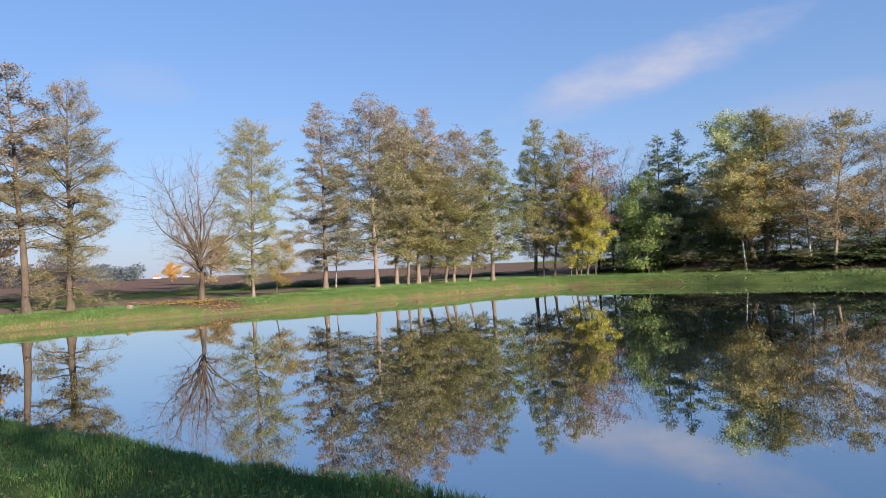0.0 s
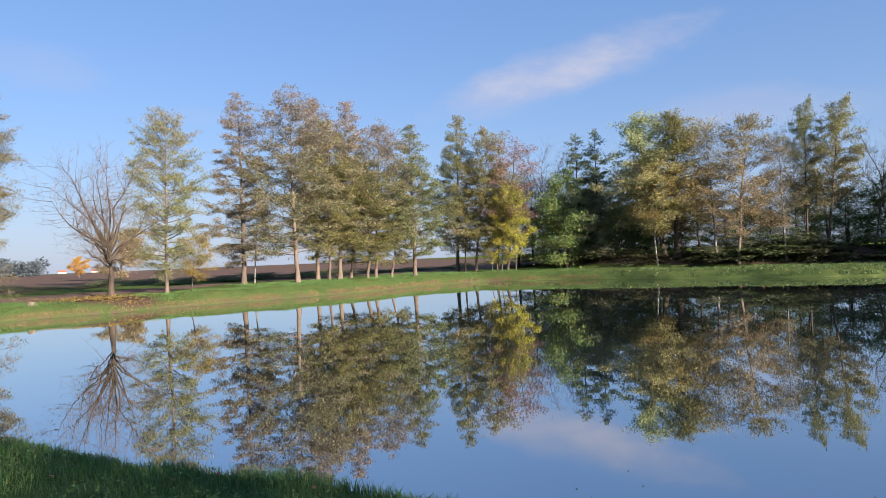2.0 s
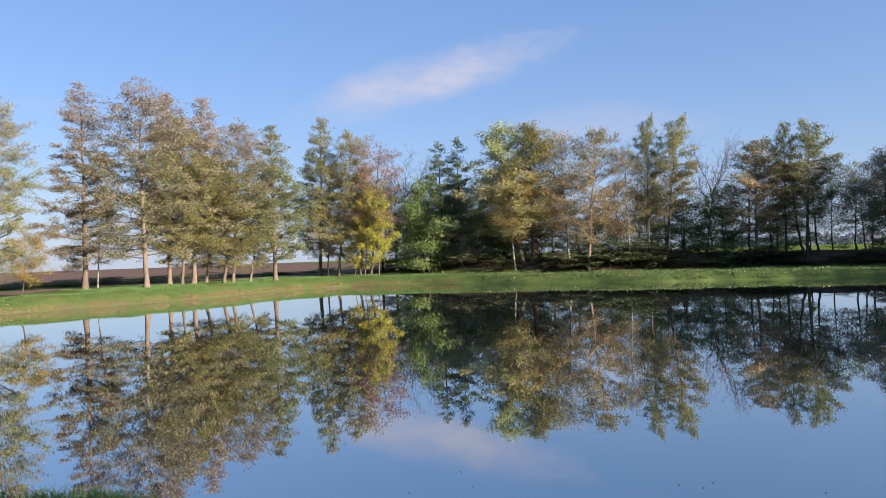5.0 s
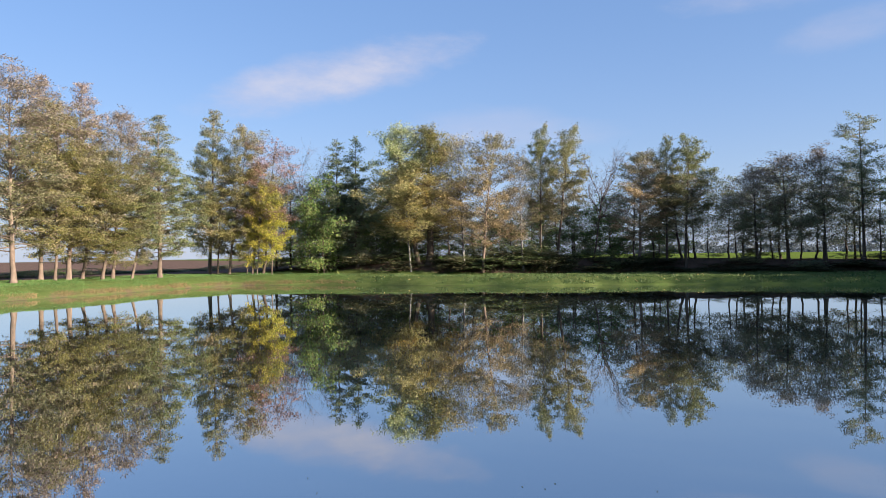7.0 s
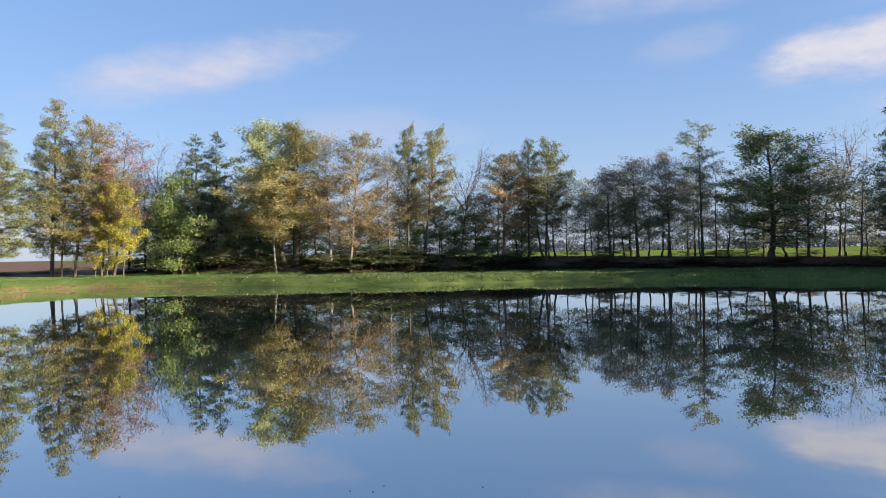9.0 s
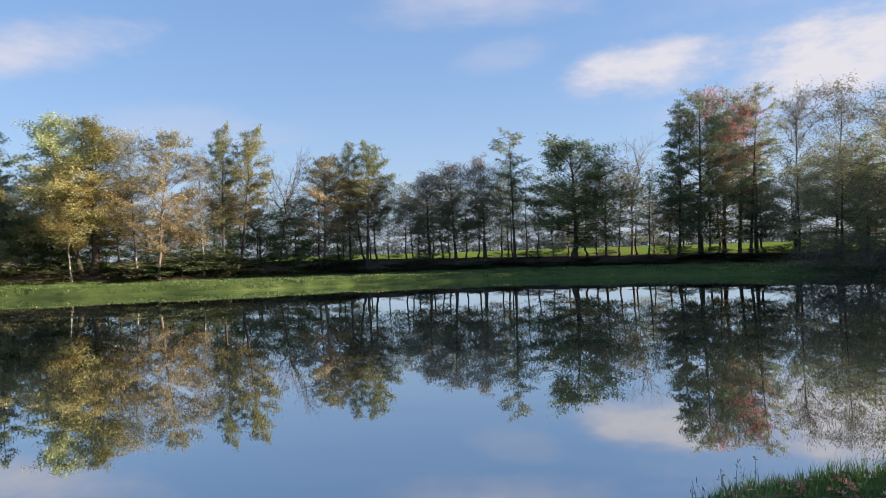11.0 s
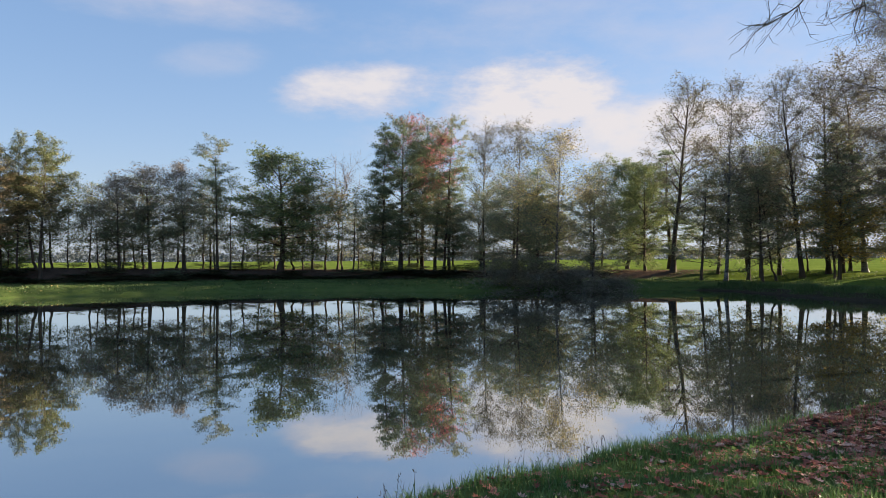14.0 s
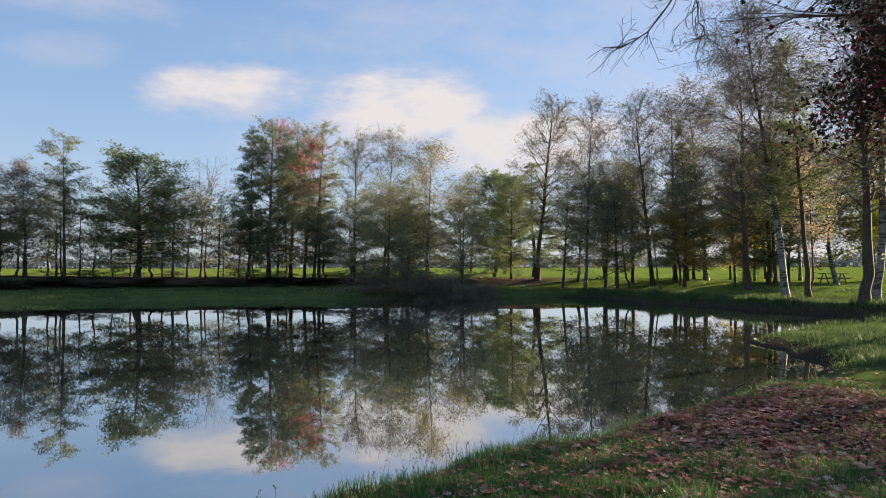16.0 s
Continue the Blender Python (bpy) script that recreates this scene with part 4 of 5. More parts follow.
# the wood's leafy western end
for i in range(11):
    x, y = at_bearing(15.0 + 9.0 * (i + rng.random()) / 11, rng.uniform(66.5, 72))
    plant(("understory", "understory", "oak_thin")[i % 3], x, y, rng.uniform(5.0, 8.8), rng.uniform(1.5, 2.4), rng.uniform(-0.5, 0.5), rng.uniform(-0.5, 0.5), group="leafy shrubs of the far bank")
# brambles on the crest, their near-black leaves painting the shaded strip
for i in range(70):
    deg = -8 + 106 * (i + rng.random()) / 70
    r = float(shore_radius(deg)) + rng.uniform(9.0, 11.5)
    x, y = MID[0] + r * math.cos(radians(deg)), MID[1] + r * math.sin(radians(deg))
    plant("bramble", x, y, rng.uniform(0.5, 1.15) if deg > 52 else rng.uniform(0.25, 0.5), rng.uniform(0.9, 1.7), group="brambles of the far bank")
# dark trees among the birches
for x, y, h, r in ((51, -17.5, 9.5, 2.4), (55, -12.5, 8.5, 2.4), (59.5, -4, 9.0, 2.4), (65, -8, 11, 2.6), (60.5, -7.5, 10, 2.7), (62.5, -10, 10.5, 2.7), (57, -8.0, 8.5, 2.1), (63, -5.5, 9.0, 2.3)):
    plant("oak_thin", x, y, h, r, rng.uniform(-0.6, 0.6), rng.uniform(-0.6, 0.6), group="trees of the south-east bank")
# undergrowth of the south-east bank
for i in range(17):
    deg = rng.uniform(302, 322)
    r = float(shore_radius(deg)) + rng.uniform(9, 30)
    x, y = MID[0] + r * math.cos(radians(deg)), MID[1] + r * math.sin(radians(deg))
    plant(rng.choice(("birch", "fill", "fill", "fill", "sapling", "alder_dark")), x, y, rng.uniform(8, 13), rng.uniform(1.7, 2.5), rng.uniform(-0.8, 0.8), rng.uniform(-0.8, 0.8), group="trees of the south-east bank")
# along the near bank: birch_dark at the edge, then unseen trees added for shade
for kind, x, y, h, r in (("birch_dark", 36.3, -16.3, 16.0, 2.8), ("oak_thin", 24.0, -17.5, 12.0, 3.2), ("birch", 15.8, -13.2, 14.0, 3.2), ("birch", 20.0, -16.2, 14.5, 3.2), ("shade_birch", 27.5, -16.7, 16.0, 3.2), ("shade_birch", 29.5, -19.2, 17.0, 3.2)):
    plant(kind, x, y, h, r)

near_oak = plant("red_oak", 9.3, -8.0, 12.5, 4.0, turn=40)
# extra foliage inside the oak, added so its crown shades the near bank
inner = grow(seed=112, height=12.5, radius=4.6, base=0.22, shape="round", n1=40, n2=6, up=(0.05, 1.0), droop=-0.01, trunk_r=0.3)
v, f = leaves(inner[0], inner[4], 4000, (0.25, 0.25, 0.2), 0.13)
part_of("inner_crown", mesh_of("inner_crown", v, f, LEAF["wine"]), near_oak, "inner foliage added to thicken the oak's shade")
# a bare limb of the oak that hangs out over the bank
limb_rng = np.random.default_rng(31)
limb, sprays = [], []


def wavy(pts, n, amount):
    """A line through the points with small bends."""
    pts = np.array(pts)
    t = np.linspace(0, len(pts) - 1, n)
    p = np.stack([np.interp(t, range(len(pts)), pts[:, k]) for k in range(3)], 1)
    for _ in range(2):
        p[1:-1] = (p[:-2] + p[1:-1] * 2 + p[2:]) / 4
    p[1:] += np.cumsum(limb_rng.normal(0, amount, (n - 1, 3)), axis=0)
    return p


def spray(p, d, long, thick, level):
    n = 5
    line = [p]
    for i in range(n):
        d = d + limb_rng.normal(0, 0.22, 3) + np.array([0, 0, -0.05])
        d = d / np.linalg.norm(d)
        line.append(line[-1] + d * long / n)
    sprays.append((line, np.linspace(thick, thick * 0.35, n + 1)))
    if level:
        for i in range(5):
            e = d + limb_rng.normal(0, 0.65, 3)
            spray(line[limb_rng.integers(1, n + 1)], e / np.linalg.norm(e), long * limb_rng.uniform(0.3, 0.6), thick * 0.55, level - 1)


for line in (((9.0, -8.0, 6.2), (8.4, -5.6, 6.0), (8.7, -3.6, 5.2), (8.95, -2.75, 4.6)), ((8.6, -4.6, 5.8), (8.9, -2.9, 5.6), (9.0, -2.08, 5.0), (9.17, -1.85, 4.6), (9.23, -1.6, 4.5)),
             ((8.8, -3.6, 5.6), (8.95, -2.4, 5.3), (9.02, -2.2, 4.8), (9.05, -2.3, 4.5))):
    p = wavy(line, 16, 0.012)
    limb.append((p, np.linspace(0.016, 0.003, 16)))
    for i in range(22):
        at = limb_rng.integers(5, 16)
        d = (p[min(at + 1, 15)] - p[at - 1]) * 3 + limb_rng.normal(0, 0.45, 3) + np.array([0, 0.15, -0.15])
        spray(p[at], d / np.linalg.norm(d), limb_rng.uniform(0.2, 0.5), 0.0045, 1)
v, f = tubes(limb, 6)
v2, f2 = tubes(sprays, 3)
hanging = part_of("limb", mesh_of("limb", v + v2, f + [tuple(i + len(v) for i in q) for q in f2], BARK_DARK), near_oak, "bare drooping limb with fine twigs")
hanging.matrix_parent_inverse = near_oak.matrix_world.inverted()

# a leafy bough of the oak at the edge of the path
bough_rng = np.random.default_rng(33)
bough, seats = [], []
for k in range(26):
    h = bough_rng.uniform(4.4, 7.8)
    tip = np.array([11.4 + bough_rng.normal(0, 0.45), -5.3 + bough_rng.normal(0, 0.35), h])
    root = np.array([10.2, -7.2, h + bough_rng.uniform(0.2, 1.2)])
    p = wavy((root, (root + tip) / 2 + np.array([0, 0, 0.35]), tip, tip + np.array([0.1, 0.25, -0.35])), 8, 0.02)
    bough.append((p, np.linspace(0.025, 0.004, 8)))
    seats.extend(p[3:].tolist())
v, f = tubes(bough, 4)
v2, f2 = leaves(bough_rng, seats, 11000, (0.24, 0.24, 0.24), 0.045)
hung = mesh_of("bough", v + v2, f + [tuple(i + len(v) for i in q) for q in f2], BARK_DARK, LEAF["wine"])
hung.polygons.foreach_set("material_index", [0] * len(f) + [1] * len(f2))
hung = part_of("bough", hung, near_oak, "leafy bough with backlit-dark and wine red leaves")
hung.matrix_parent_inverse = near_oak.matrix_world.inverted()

# beyond the ploughed field: hedge, autumn trees and a far wood
for bearing, distance, kind, h, r in ((-21.2, 190, "orange", 5.2, 1.9), (-19.6, 150, "red_thin", 5.5, 1.6), (-18.4, 118, "tan", 8.0, 2.9), (-34.4, 62, "orange", 8.6, 2.2)):
    x, y = at_bearing(bearing, distance)
    plant(kind, x, y, h, r)
for i in range(46):
    bearing = -34 + 47 * i / 46 + rng.uniform(-0.4, 0.4)
    x, y = at_bearing(bearing, rng.uniform(70, 78) + max(0, bearing + 8) * 0.8)
    plant(("shrub_green", "understory", "shrub")[i % 3], x, y, rng.uniform(0.25, 0.85), rng.uniform(1.0, 2.0), group="bushes of the field hedge")


def distant_wood(name, label, from_bearing, to_bearing, distance, low, high, leaf, seed):
    r = np.random.default_rng(seed)
    n = int((to_bearing - from_bearing) * 90)
    b = r.uniform(from_bearing, to_bearing, n)
    dist = distance * r.uniform(0.95, 1.08, n)
    x, y = dist * np.sin(np.radians(b)), dist * np.cos(np.radians(b))
    crest = low + (high - low) * (0.5 + 0.3 * np.sin(b * 2.1) + 0.2 * np.sin(b * 5.3 + 1))
    z = ground_z(x, y) + crest * r.uniform(0.0, 1.0, n) ** 0.8
    v, f = leaves(r, np.stack([x, y, z], 1), n * (9 if from_bearing < 0 else 5), (distance * 0.004, distance * 0.004, 0.6), distance * 0.0019)
    return tagged(new(name, mesh_of(name, v, f, LEAF[leaf])), label, "wood", kind="stuff")


# the woods look hazy only through their tinted leaves
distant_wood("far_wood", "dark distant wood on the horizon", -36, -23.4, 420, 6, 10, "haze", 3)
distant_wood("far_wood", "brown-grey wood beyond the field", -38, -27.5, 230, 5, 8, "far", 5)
distant_wood("far_wood", "distant wood beyond the meadow, haze tinted into its leaves", 36, 122, 330, 2, 6, "haze", 4)


# ---- near bank: grass and fallen leaves ----
def blade_colour(name, deep, plain_green, pale):
    m = Stuff(name, 0.6)
    geo = m.n.new("ShaderNodeNewGeometry")
    c = m.ramp(geo.outputs["Random Per Island"], (0.0, deep), (0.5, plain_green), (0.93, pale), (1.0, (0.22, 0.19, 0.10)))
    m.colour(m.mix(m.span(m.noise(0.9, 3), 0.4, 0.65, 0, 0.4), c, m.mix(1.0, c, (1.2, 1.08, 0.8), "MULTIPLY")))
    t = m.n.new("ShaderNodeBsdfTranslucent")
    m.l.new(c, t.inputs[0])
    x = m.n.new("ShaderNodeMixShader")
    x.inputs[0].default_value = 0.3
    m.l.new(m.b.outputs[0], x.inputs[1])
    m.l.new(t.outputs[0], x.inputs[2])
    m.l.new(x.outputs[0], m.n["Material Output"].inputs[0])
    return m.mat


BLADES = blade_colour("grass_blades", (0.042, 0.082, 0.026), (0.075, 0.135, 0.042), (0.115, 0.165, 0.062))
LUSH = blade_colour("lush_grass_blades", (0.055, 0.125, 0.036), (0.09, 0.18, 0.05), (0.135, 0.225, 0.07))


def grass(name, label, x0, x1, y0, y1, count, seed, tall=(0.05, 0.12)):
    r = np.random.default_rng(seed)
    x, y = r.uniform(x0, x1, count), r.uniform(y0, y1, count)
    tuft = np.array([noise.noise((a * 2.2, b * 2.2, 9.0)) for a, b in zip(x, y)])
    deg, d = around(x, y)
    patch = np.exp(-(((x - 10.9) / 2.6) ** 2 + ((y + 3.5) / 2.9) ** 2))
    keep = (d > 0.12) & (d < 8) & (r.uniform(0, 1, count) < np.clip(0.75 + tuft, 0.25, 1) * (1 - 0.8 * smooth((patch - 0.3) / 0.3)))
    x, y, tuft, d = x[keep], y[keep], tuft[keep], d[keep]
    n = len(x)
    z = ground_z(x, y) + np.array([noise.noise((a * 1.4, b * 1.4, 0.0)) * 0.05 + noise.noise((a * 0.35, b * 0.35, 4.0)) * 0.08 for a, b in zip(x, y)]) * smooth((d - 0.1) / 1.2) - 0.015
    edge = 1 + 0.55 * np.exp(-((d - 0.7) / 0.6) ** 2)
    h = r.uniform(*tall, n) * (1 + 0.8 * np.clip(tuft, -0.4, 1)) * edge
    a = r.uniform(0, 2 * np.pi, n)
    bend = r.uniform(0.15, 0.75, n) * h
    w = r.uniform(0.002, 0.0045, n)
    p = np.stack([x, y, z], 1)
    side = np.stack([-np.sin(a) * w, np.cos(a) * w, 0 * a], 1)
    out = np.stack([np.cos(a), np.sin(a), 0 * a], 1)
    mid = p + out * (bend * 0.3)[:, None] + np.array([0, 0, 1]) * (h * 0.6)[:, None]
    tip = p + out * bend[:, None] + np.array([0, 0, 1]) * (h * 0.95)[:, None]
    v = np.stack([p - side, p + side, mid + side * 0.8, mid - side * 0.8, tip], 1).reshape(-1, 3)
    i = np.arange(n)[:, None] * 5
    f = np.concatenate([i + [0, 1, 2, 3]]).tolist() + np.concatenate([i + [3, 2, 4]]).tolist()
    return tagged(new(name, mesh_of(name, v.tolist(), f, LUSH)), label, "grass", kind="stuff")


grass("bank_grass", "lush green uncut grass on the near bank", -7, 1.6, 2.8, 9.5, 130000, 11, (0.035, 0.095))
grass("bank_grass", "short green grass with fallen leaves on the bank", 4.5, 13.5, -6.5, 1.6, 130000, 12, (0.04, 0.11))


# clover and small weeds between the blades
weed_rng = np.random.default_rng(51)
for x0, x1, y0, y1, count in ((-7, 1.0, 2.8, 8.0, 16000), (5.0, 12, -6, 1.0, 7000)):
    wx, wy = weed_rng.uniform(x0, x1, count), weed_rng.uniform(y0, y1, count)
    thick = np.array([noise.noise((a * 0.9, b * 0.9, 21.0)) for a, b in zip(wx, wy)])
    ok = (around(wx, wy)[1] > 0.9) & (thick > weed_rng.uniform(-0.25, 0.3, count))
    wx, wy = wx[ok], wy[ok]
    lumps = np.array([noise.noise((a * 1.4, b * 1.4, 0.0)) * 0.05 + noise.noise((a * 0.35, b * 0.35, 4.0)) * 0.08 for a, b in zip(wx, wy)])
    v, f = leaves(weed_rng, np.stack([wx, wy, ground_z(wx, wy) + lumps + 0.05], 1), len(wx), (0.01, 0.01, 0.02), 0.022, 0.75)
    tagged(new("weeds", mesh_of("weeds", v, f, LUSH)), "low clover and weeds in the bank grass", "weeds", kind="stuff")


# coarse grass and sedge along the far waterlines
def sedge(name, label, deg0, deg1, d0, d1, count, tall, wide, material, seed):
    r = np.random.default_rng(seed)
    deg = r.uniform(deg0, deg1, count)
    d = r.uniform(d0, d1, count)
    rad = shore_radius(deg) + d
    x, y = MID[0] + rad * np.cos(np.radians(deg)), MID[1] + rad * np.sin(np.radians(deg))
    clump = np.array([noise.noise((a * 0.8, b * 0.8, 2.0)) for a, b in zip(x, y)])
    keep = (r.uniform(-0.5, 0.5, count) < clump + 0.25) & (np.hypot((x + 15.4) / 1.3, y - 43.0) > r.uniform(1.4, 3.2, count))
    x, y, clump = x[keep], y[keep], clump[keep]
    n = len(x)
    p = np.stack([x, y, ground_z(x, y) - 0.02], 1)
    h = r.uniform(*tall, n) * (1 + clump)
    a = r.uniform(0, 2 * np.pi, n)
    w = wide * r.uniform(0.6, 1.3, n)
    side = np.stack([np.cos(a) * w, np.sin(a) * w, 0 * a], 1)
    tip = p + np.stack([r.normal(0, 0.35, n) * h, r.normal(0, 0.35, n) * h, h], 1)
    v = np.stack([p - side, p + side, tip], 1).reshape(-1, 3)
    f = np.arange(n * 3).reshape(-1, 3)
    return tagged(new(name, mesh_of(name, v.tolist(), f.tolist(), material)), label, "grass", kind="stuff")


def sedge_material():
    m = Stuff("dry_sedge", 0.85)
    geo = m.n.new("ShaderNodeNewGeometry")
    return m.colour(m.ramp(geo.outputs["Random Per Island"], (0.0, (0.075, 0.075, 0.028)), (0.45, (0.16, 0.12, 0.055)), (1.0, (0.28, 0.195, 0.10)))).mat


SEDGE = sedge_material()
sedge("shore_sedge", "dry yellow sedge at the waterline", 97, 172, 0.05, 0.65, 20000, (0.06, 0.19), 0.010, SEDGE, 21)
sedge("north_bank_grass", "bright green grass on the sunlit bank", 97, 136, 0.45, 8.0, 60000, (0.04, 0.13), 0.014, LUSH, 22)
sedge("north_bank_grass", "bright green grass on the sunlit bank", 136, 172, 0.4, 4.6, 36000, (0.04, 0.13), 0.012, LUSH, 26)
sedge("far_bank_grass", "shaded grass on the far bank", -32, 97, 0.2, 10.0, 50000, (0.05, 0.16), 0.03, BLADES, 23)
sedge("south_bank_grass", "backlit grass under the birches", 254, 330, 0.15, 14.0, 60000, (0.03, 0.11), 0.025, BLADES, 24)
sedge("spit_grass", "coarse dark grass on the low spit", 253, 280, 0.6, 7.0, 30000, (0.05, 0.2), 0.012, BLADES, 27)
sedge("bank_face_grass", "dark grass and roots on the cut bank", 276, 326, 0.03, 0.42, 14000, (0.06, 0.2), 0.012, BLADES, 28)
sedge("overhanging_grass", "dark grass hanging over the cut bank", 276, 322, 0.25, 0.9, 16000, (0.1, 0.36), 0.014, BLADES, 25)


# dead weed stalks at the near water's edge
stalk_rng = np.random.default_rng(61)
stalks = []
for i in range(150):
    deg = stalk_rng.uniform(226, 252)
    r = float(shore_radius(deg)) + abs(stalk_rng.normal(0.15, 0.2)) + 0.08
    x, y = MID[0] + r * math.cos(radians(deg)), MID[1] + r * math.sin(radians(deg))
    p = np.array([x, y, float(ground_z(x, y)) - 0.02])
    d = np.array([*stalk_rng.normal(0, 0.13, 2), 1.0])
    long = stalk_rng.uniform(0.12, 0.34)
    stalks.append(((p, p + d * long * 0.5, p + d * long + np.array([*stalk_rng.normal(0, 0.03, 2), 0])), (0.003, 0.0025, 0.0015)))
    for k in range(4):
        q = p + d * long * stalk_rng.uniform(0.4, 1.0)
        e = stalk_rng.normal(0, 0.012, 3) + np.array([0, 0, 0.014])
        stalks.append(((q, q + e * 0.6, q + e), (0.0015, 0.004, 0.002)))
v, f = tubes(stalks, 3)
tagged(new("dead_weeds", mesh_of("dead_weeds", v, f, TWIG)), "thin brown dead weed stalks at the water's edge", "weeds", kind="stuff")


# fallen oak leaves on the near bank
def litter_material():
    m = Stuff("fallen_leaves", 0.95)
    m.b.inputs["Specular IOR Level"].default_value = 0.1
    info, geo = m.n.new("ShaderNodeObjectInfo"), m.n.new("ShaderNodeNewGeometry")
    pick = m.mix(1.0, info.outputs["Random"], geo.outputs["Random Per Island"], "ADD")
    wrap = m.n.new("ShaderNodeMath")
    wrap.operation = "FRACT"
    m.l.new(pick, wrap.inputs[0])
    c = m.ramp(wrap.outputs[0], (0.0, (0.24, 0.080, 0.055)), (0.35, (0.42, 0.140, 0.095)), (0.75, (0.58, 0.250, 0.18)), (1.0, (0.72, 0.48, 0.37)))
    return m.colour(m.mix(m.span(m.noise(60, 3), 0.35, 0.7, 0, 0.45), c, (0.05, 0.03, 0.02))).mat


LITTER = litter_material()


def leaf_points(r, size):
    """A lobed, curled leaf, tip along y."""
    ring = OUTLINE + [(-x, y) for x, y in OUTLINE[-2:0:-1]]
    curl, fold = r.uniform(-0.5, 0.9), r.uniform(0.2, 0.9)
    pts = [(0.0, 0.0, 0.0)] + [(x, y, curl * y * y + fold * abs(x) ** 1.5) for x, y in ring]
    return [Vector(p) * size for p in pts], [(0, i, i % (len(ring)) + 1) for i in range(1, len(ring) + 1)]


def leaf_places(r, count, spread):
    places = []
    while len(places) < count:
        x, y = (r.gauss(10.8, 1.75 * spread), r.gauss(-3.4, 2.0 * spread)) if r.random() < 0.78 else (r.uniform(5.5, 13), r.uniform(-6, 1.5))
        if float(around(x, y)[1]) > 0.15 and math.hypot(x - 2.1, y + 0.5) > 2.5:
            lump = noise.noise((x * 1.4, y * 1.4, 0.0)) * 0.05 + noise.noise((x * 0.35, y * 0.35, 4.0)) * 0.08
            places.append((x, y, float(ground_z(x, y)) + lump + r.uniform(0.012, 0.035)))
    return places


litter_rng = random.Random(17)
ground_object = bpy.data.objects["ground"]
shapes = []
for i in range(8):
    pts, tri = leaf_points(litter_rng, 1.0)
    shapes.append(mesh_of("fallen_leaf", [tuple(p) for p in pts], tri, LITTER))
for p in leaf_places(litter_rng, 300, 0.75):
    ob = new("fallen_leaf", litter_rng.choice(shapes))
    ob.matrix_world = pose(*p, litter_rng.gauss(0, 9), litter_rng.gauss(0, 9), litter_rng.uniform(0, 360)) @ Matrix.Diagonal((*[litter_rng.uniform(0.07, 0.125)] * 3, 1))
    ob.parent = ground_object
verts, faces = [], []
for p in leaf_places(litter_rng, 11500, 1.0):
    pts, tri = leaf_points(litter_rng, litter_rng.uniform(0.055, 0.115))
    turn = pose(*p, litter_rng.gauss(0, 10), litter_rng.gauss(0, 10), litter_rng.uniform(0, 360))
    first = len(verts)
    verts += [tuple(turn @ q) for q in pts]
    faces += [tuple(first + i for i in t) for t in tri]
carpet = part_of("leaf_litter", mesh_of("leaf_litter", verts, faces, LITTER), ground_object, "brown and red fallen oak leaves")
tagged(carpet, kind="stuff")

# a few brown leaves blown into the grass by the path
blown, blown_faces = [], []
for i in range(90):
    x, y = litter_rng.uniform(-6.5, 1.0), litter_rng.uniform(3.6, 8)
    if float(around(x, y)[1]) < 0.8:
        continue
    lump = noise.noise((x * 1.4, y * 1.4, 0.0)) * 0.05 + noise.noise((x * 0.35, y * 0.35, 4.0)) * 0.08
    pts, tri = leaf_points(litter_rng, litter_rng.uniform(0.03, 0.06))
    turn = pose(x, y, float(ground_z(x, y)) + lump + 0.025, litter_rng.gauss(0, 25), litter_rng.gauss(0, 25), litter_rng.uniform(0, 360))
    first = len(blown)
    blown += [tuple(turn @ q) for q in pts]
    blown_faces += [tuple(first + i for i in t) for t in tri]
tagged(part_of("leaf_litter", mesh_of("leaf_litter", blown, blown_faces, LITTER), ground_object, "scattered brown leaves in the grass"), kind="stuff")

# orange leaves under the bare tree
bare_rng = np.random.default_rng(41)
bx, by = bare_rng.normal(-15.2, 1.9, 1500), bare_rng.normal(42.7, 1.0, 1500)
dry = around(bx, by)[1] > 0.2
bx, by = bx[dry], by[dry]
v, f = leaves(bare_rng, np.stack([bx, by, ground_z(bx, by) + 0.1], 1), len(bx), (0.05, 0.05, 0.02), 0.06, 0.8)
tagged(part_of("leaf_litter", mesh_of("leaf_litter", v, f, LEAF["tawny"]), ground_object, "orange fallen leaves under the bare tree"), kind="stuff")

# pale leaves strewn along the far waterline
far_rng = np.random.default_rng(43)
fd, fo = far_rng.uniform(-25, 100, 200), np.abs(far_rng.normal(0.5, 1.2, 200)) + 0.25
fr = shore_radius(fd) + fo
fx, fy = MID[0] + fr * np.cos(np.radians(fd)), MID[1] + fr * np.sin(np.radians(fd))
v, f = leaves(far_rng, np.stack([fx, fy, ground_z(fx, fy) + 0.12], 1), 200, (0.02, 0.02, 0.01), 0.07, 0.7)
tagged(part_of("leaf_litter", mesh_of("leaf_litter", v, f, LEAF["gold"]), ground_object, "pale leaves strewn on the far bank"), kind="stuff")

# leaves afloat
pts, tri = leaf_points(litter_rng, 1.0)
afloat = mesh_of("floating_leaf", [tuple(p) for p in pts], tri, LEAF["gold"])
for x, y in ((2.69, 7.13), (2.65, 6.63), (4.52, 5.87), (4.68, 5.71), (2.0, 6.7), (4.86, 5.8), (5.6, 5.16)):
    ob = new("floating_leaf", afloat)
    ob.matrix_world = pose(x, y, 0.004, 0, 0, x * 200) @ Matrix.Diagonal((0.032, 0.026, 0.008, 1))
    tagged(ob, "small pale leaf floating on the still water", "leaf", "leaves afloat")


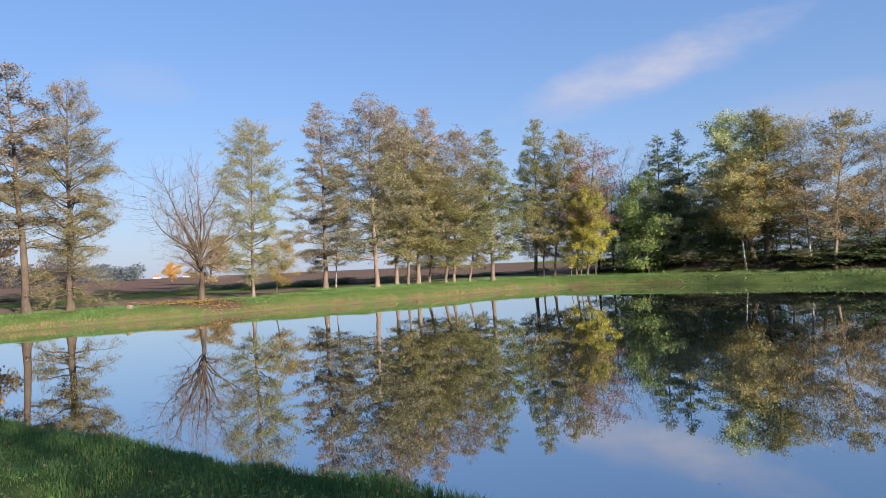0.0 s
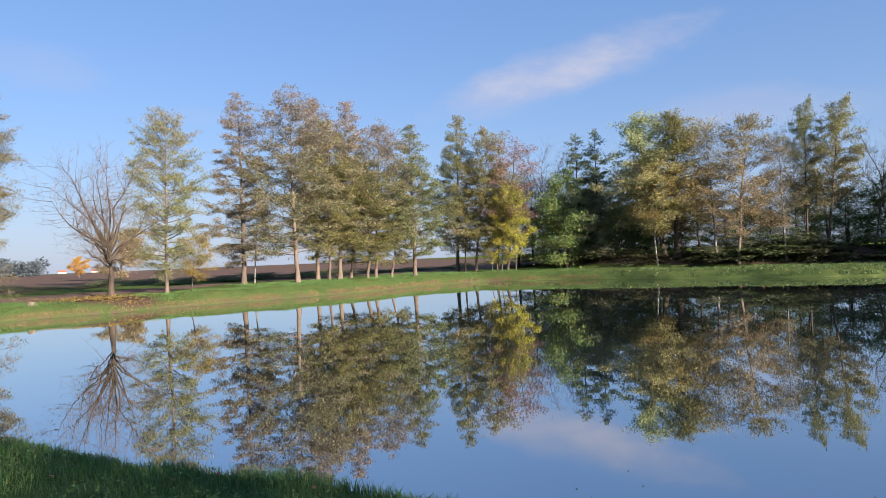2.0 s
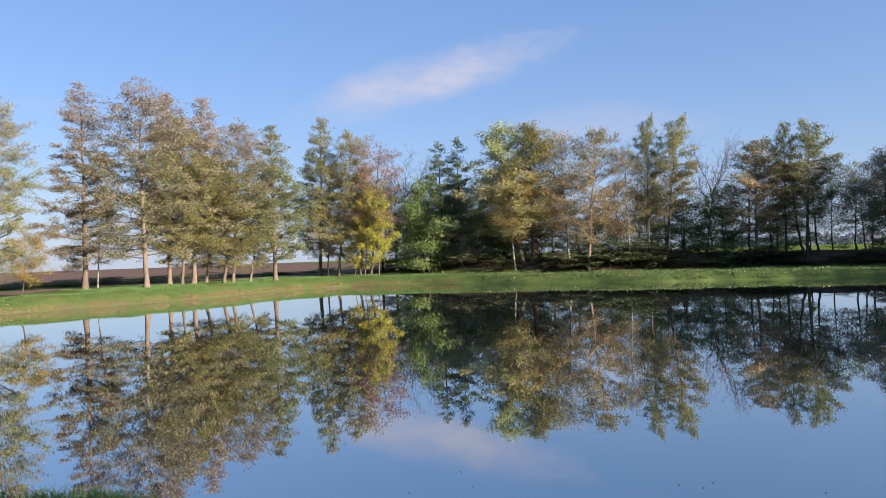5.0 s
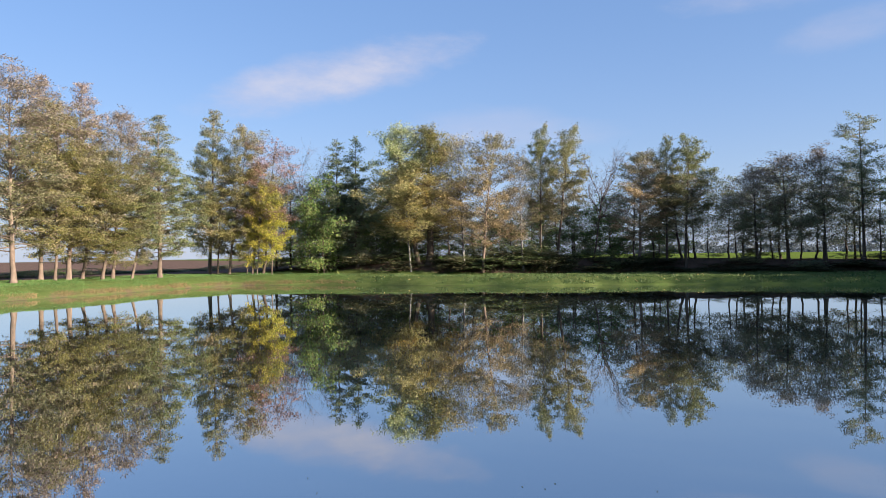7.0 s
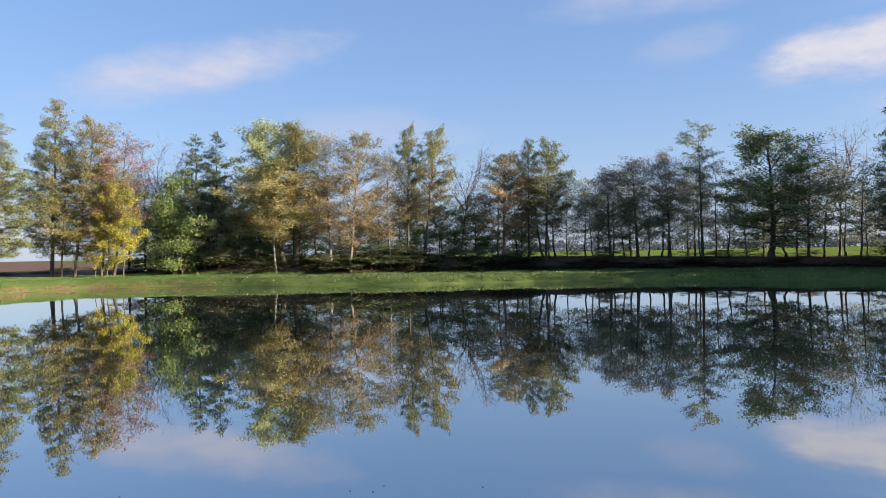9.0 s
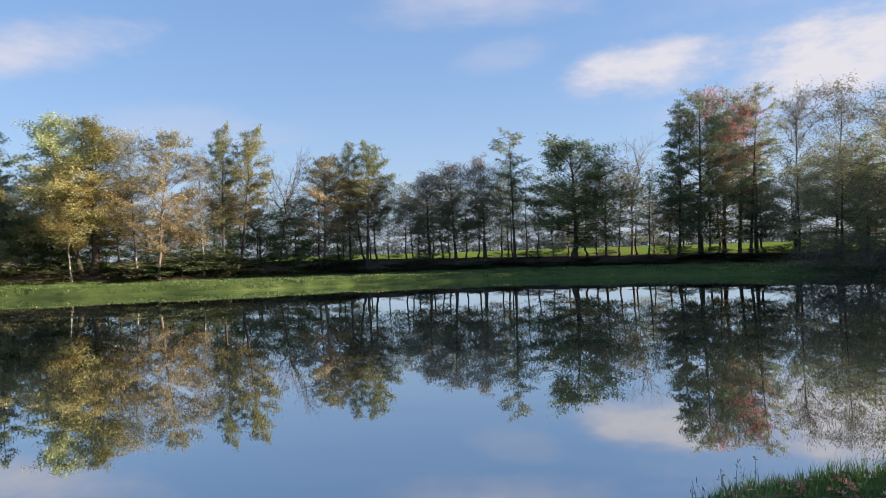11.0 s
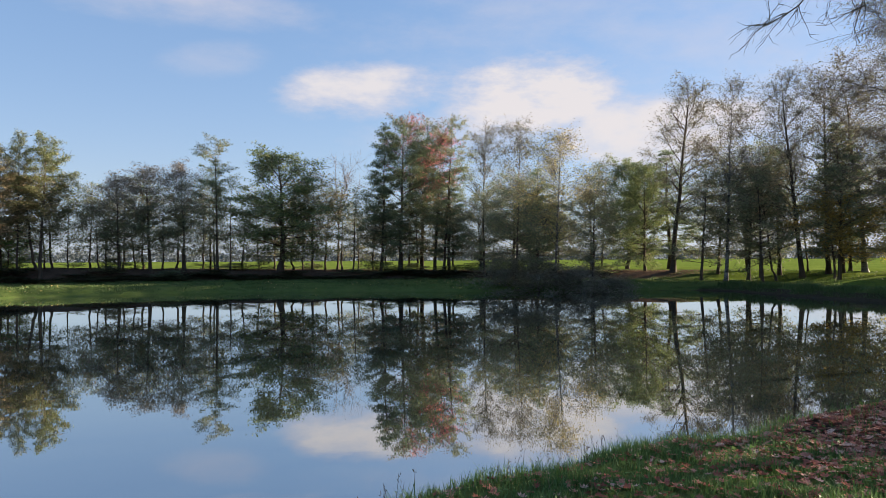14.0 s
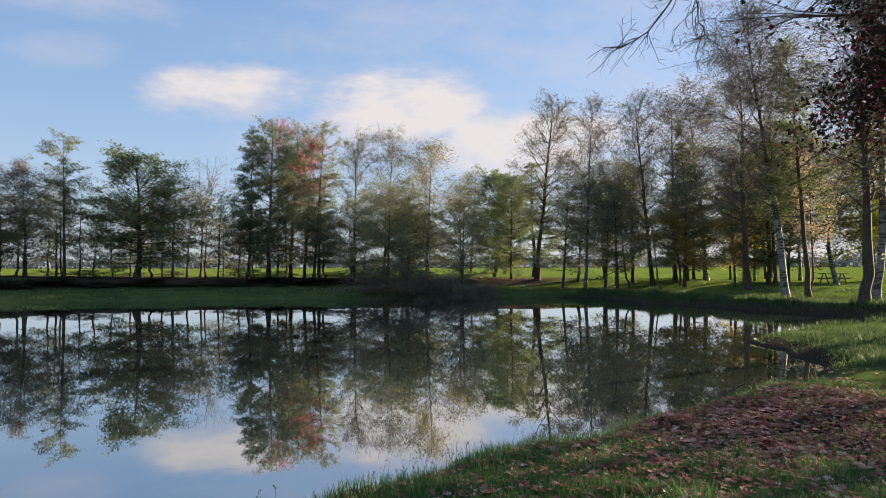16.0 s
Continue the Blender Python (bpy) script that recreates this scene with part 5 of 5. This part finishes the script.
# ---- small things ----
def solid(name, shapes_in, material, parent, label="", bevel=0.01):
    """Boxes (centre, size, turn about z, tilt about x) joined into one bevelled part."""
    bm = bmesh.new()
    for c, size, rz, rx in shapes_in:
        bmesh.ops.create_cube(bm, size=1.0, matrix=pose(*c, rx, 0, rz) @ Matrix.Diagonal((*size, 1)))
    bmesh.ops.bevel(bm, geom=bm.edges[:], offset=bevel, segments=1, affect="EDGES")
    me = bpy.data.meshes.new(name)
    bm.to_mesh(me)
    bm.free()
    me.materials.append(material)
    return part_of(name, me, parent, label)


def plain(name, a, b, scale, rough=0.8):
    m = Stuff(name, rough)
    f = m.noise(scale, 5, 0.65)
    return m.colour(m.ramp(f, (0.35, a), (0.7, b))).bump(f, 0.3, 0.01).mat


WOOD_OLD = plain("weathered_wood", (0.10, 0.08, 0.06), (0.22, 0.18, 0.14), 9)
WHITE_WOOD = plain("whitewashed_wood", (0.45, 0.43, 0.40), (0.7, 0.68, 0.64), 14)
PLASTER = plain("house_plaster", (0.36, 0.34, 0.31), (0.48, 0.46, 0.42), 1.5)
TILES = plain("roof_tiles", (0.22, 0.08, 0.05), (0.36, 0.14, 0.09), 3)
CUT_WOOD = plain("cut_wood", (0.35, 0.26, 0.16), (0.55, 0.43, 0.30), 12)


def marker_post(x, y, height, lean):
    ob = new("marker_post")
    ob.matrix_world = pose(x, y, float(ground_z(x, y)) - 0.08, lean, lean)
    v, f = tubes([(((0, 0, 0), (0, 0, height * 0.5), (0, 0, height), (0, 0, height + 0.03)), (0.055, 0.05, 0.05, 0.02))], 8)
    part_of("post", mesh_of("post", v, f, WHITE_WOOD), ob)
    return tagged(ob, "short whitish wooden post in the grass of the far bank", "post", "posts on the far bank")


marker_post(35.7, 52.3, 0.55, 4)
marker_post(36.1, 52.1, 0.65, -5)


def tree_stump(x, y):
    ob = new("tree_stump")
    ob.matrix_world = pose(x, y, float(ground_z(x, y)) - 0.05, 0, 12, 30)
    v, f = tubes([(((0, 0, 0), (0, 0, 0.08), (0, 0, 0.22)), (0.30, 0.20, 0.18))], 12)
    part_of("bole", mesh_of("bole", v, f, BARK_PALE), ob)
    v, f = tubes([(((0, 0, 0.21), (0, 0, 0.225), (0, 0, 0.23)), (0.178, 0.174, 0.002))], 12)
    part_of("cut_face", mesh_of("cut_face", v, f, CUT_WOOD), ob, "pale sawn face")
    return tagged(ob, "low pale sawn tree stump on the grassy bank", "stump")


tree_stump(-18.0, 39.9)


def picnic_table(x, y, turn):
    ob = new("picnic_table")
    ob.matrix_world = pose(x, y, float(ground_z(x, y)), 0, 0, turn)
    solid("tabletop", [((0, k * 0.15, 0.74), (1.8, 0.14, 0.04), 0, 0) for k in (-2, -1, 0, 1, 2)], WOOD_OLD, ob)
    for side in (-1, 1):
        solid("bench", [((0, side * 0.72 + k * 0.07, 0.44), (1.8, 0.13, 0.04), 0, 0) for k in (-1, 1)], WOOD_OLD, ob)
    for end in (-0.65, 0.65):
        solid("trestle", [((end, -0.33, 0.36), (0.06, 0.09, 0.85), 0, -28), ((end, 0.33, 0.36), (0.06, 0.09, 0.85), 0, 28), ((end, 0, 0.40), (0.05, 1.6, 0.09), 0, 0)], WOOD_OLD, ob)
    return tagged(ob, "weathered wooden picnic table with benches under trees", "picnic table")


picnic_table(54.0, -22.4, 35)


def farmhouse(bearing, distance, length, turn):
    x, y = at_bearing(bearing, distance)
    ob = new("farmhouse")
    ob.matrix_world = pose(x, y, float(ground_z(x, y)) - 0.2, 0, 0, turn)
    solid("wall", [((0, 0, 1.8), (length, 7, 3.6), 0, 0)], PLASTER, ob, bevel=0.03)
    h = length / 2 + 0.4
    v = [(-h, -4, 3.4), (h, -4, 3.4), (h, 4, 3.4), (-h, 4, 3.4), (-h, 0, 6.8), (h, 0, 6.8)]
    part_of("roof", mesh_of("roof", v, [(0, 1, 5, 4), (2, 3, 4, 5), (0, 4, 3), (1, 2, 5), (0, 3, 2, 1)], TILES), ob, "red tiled gable roof")
    for k in range(3):
        solid("window", [((-length / 3 + k * length / 3, -3.52, 1.9), (1.0, 0.1, 1.3), 0, 0)], BARK_DARK, ob, bevel=0.02)
    return tagged(ob, "distant plastered farmhouse with a red roof", "house")


farmhouse(-22.3, 1500, 14, 25)
farmhouse(-20.2, 1600, 11, 10)
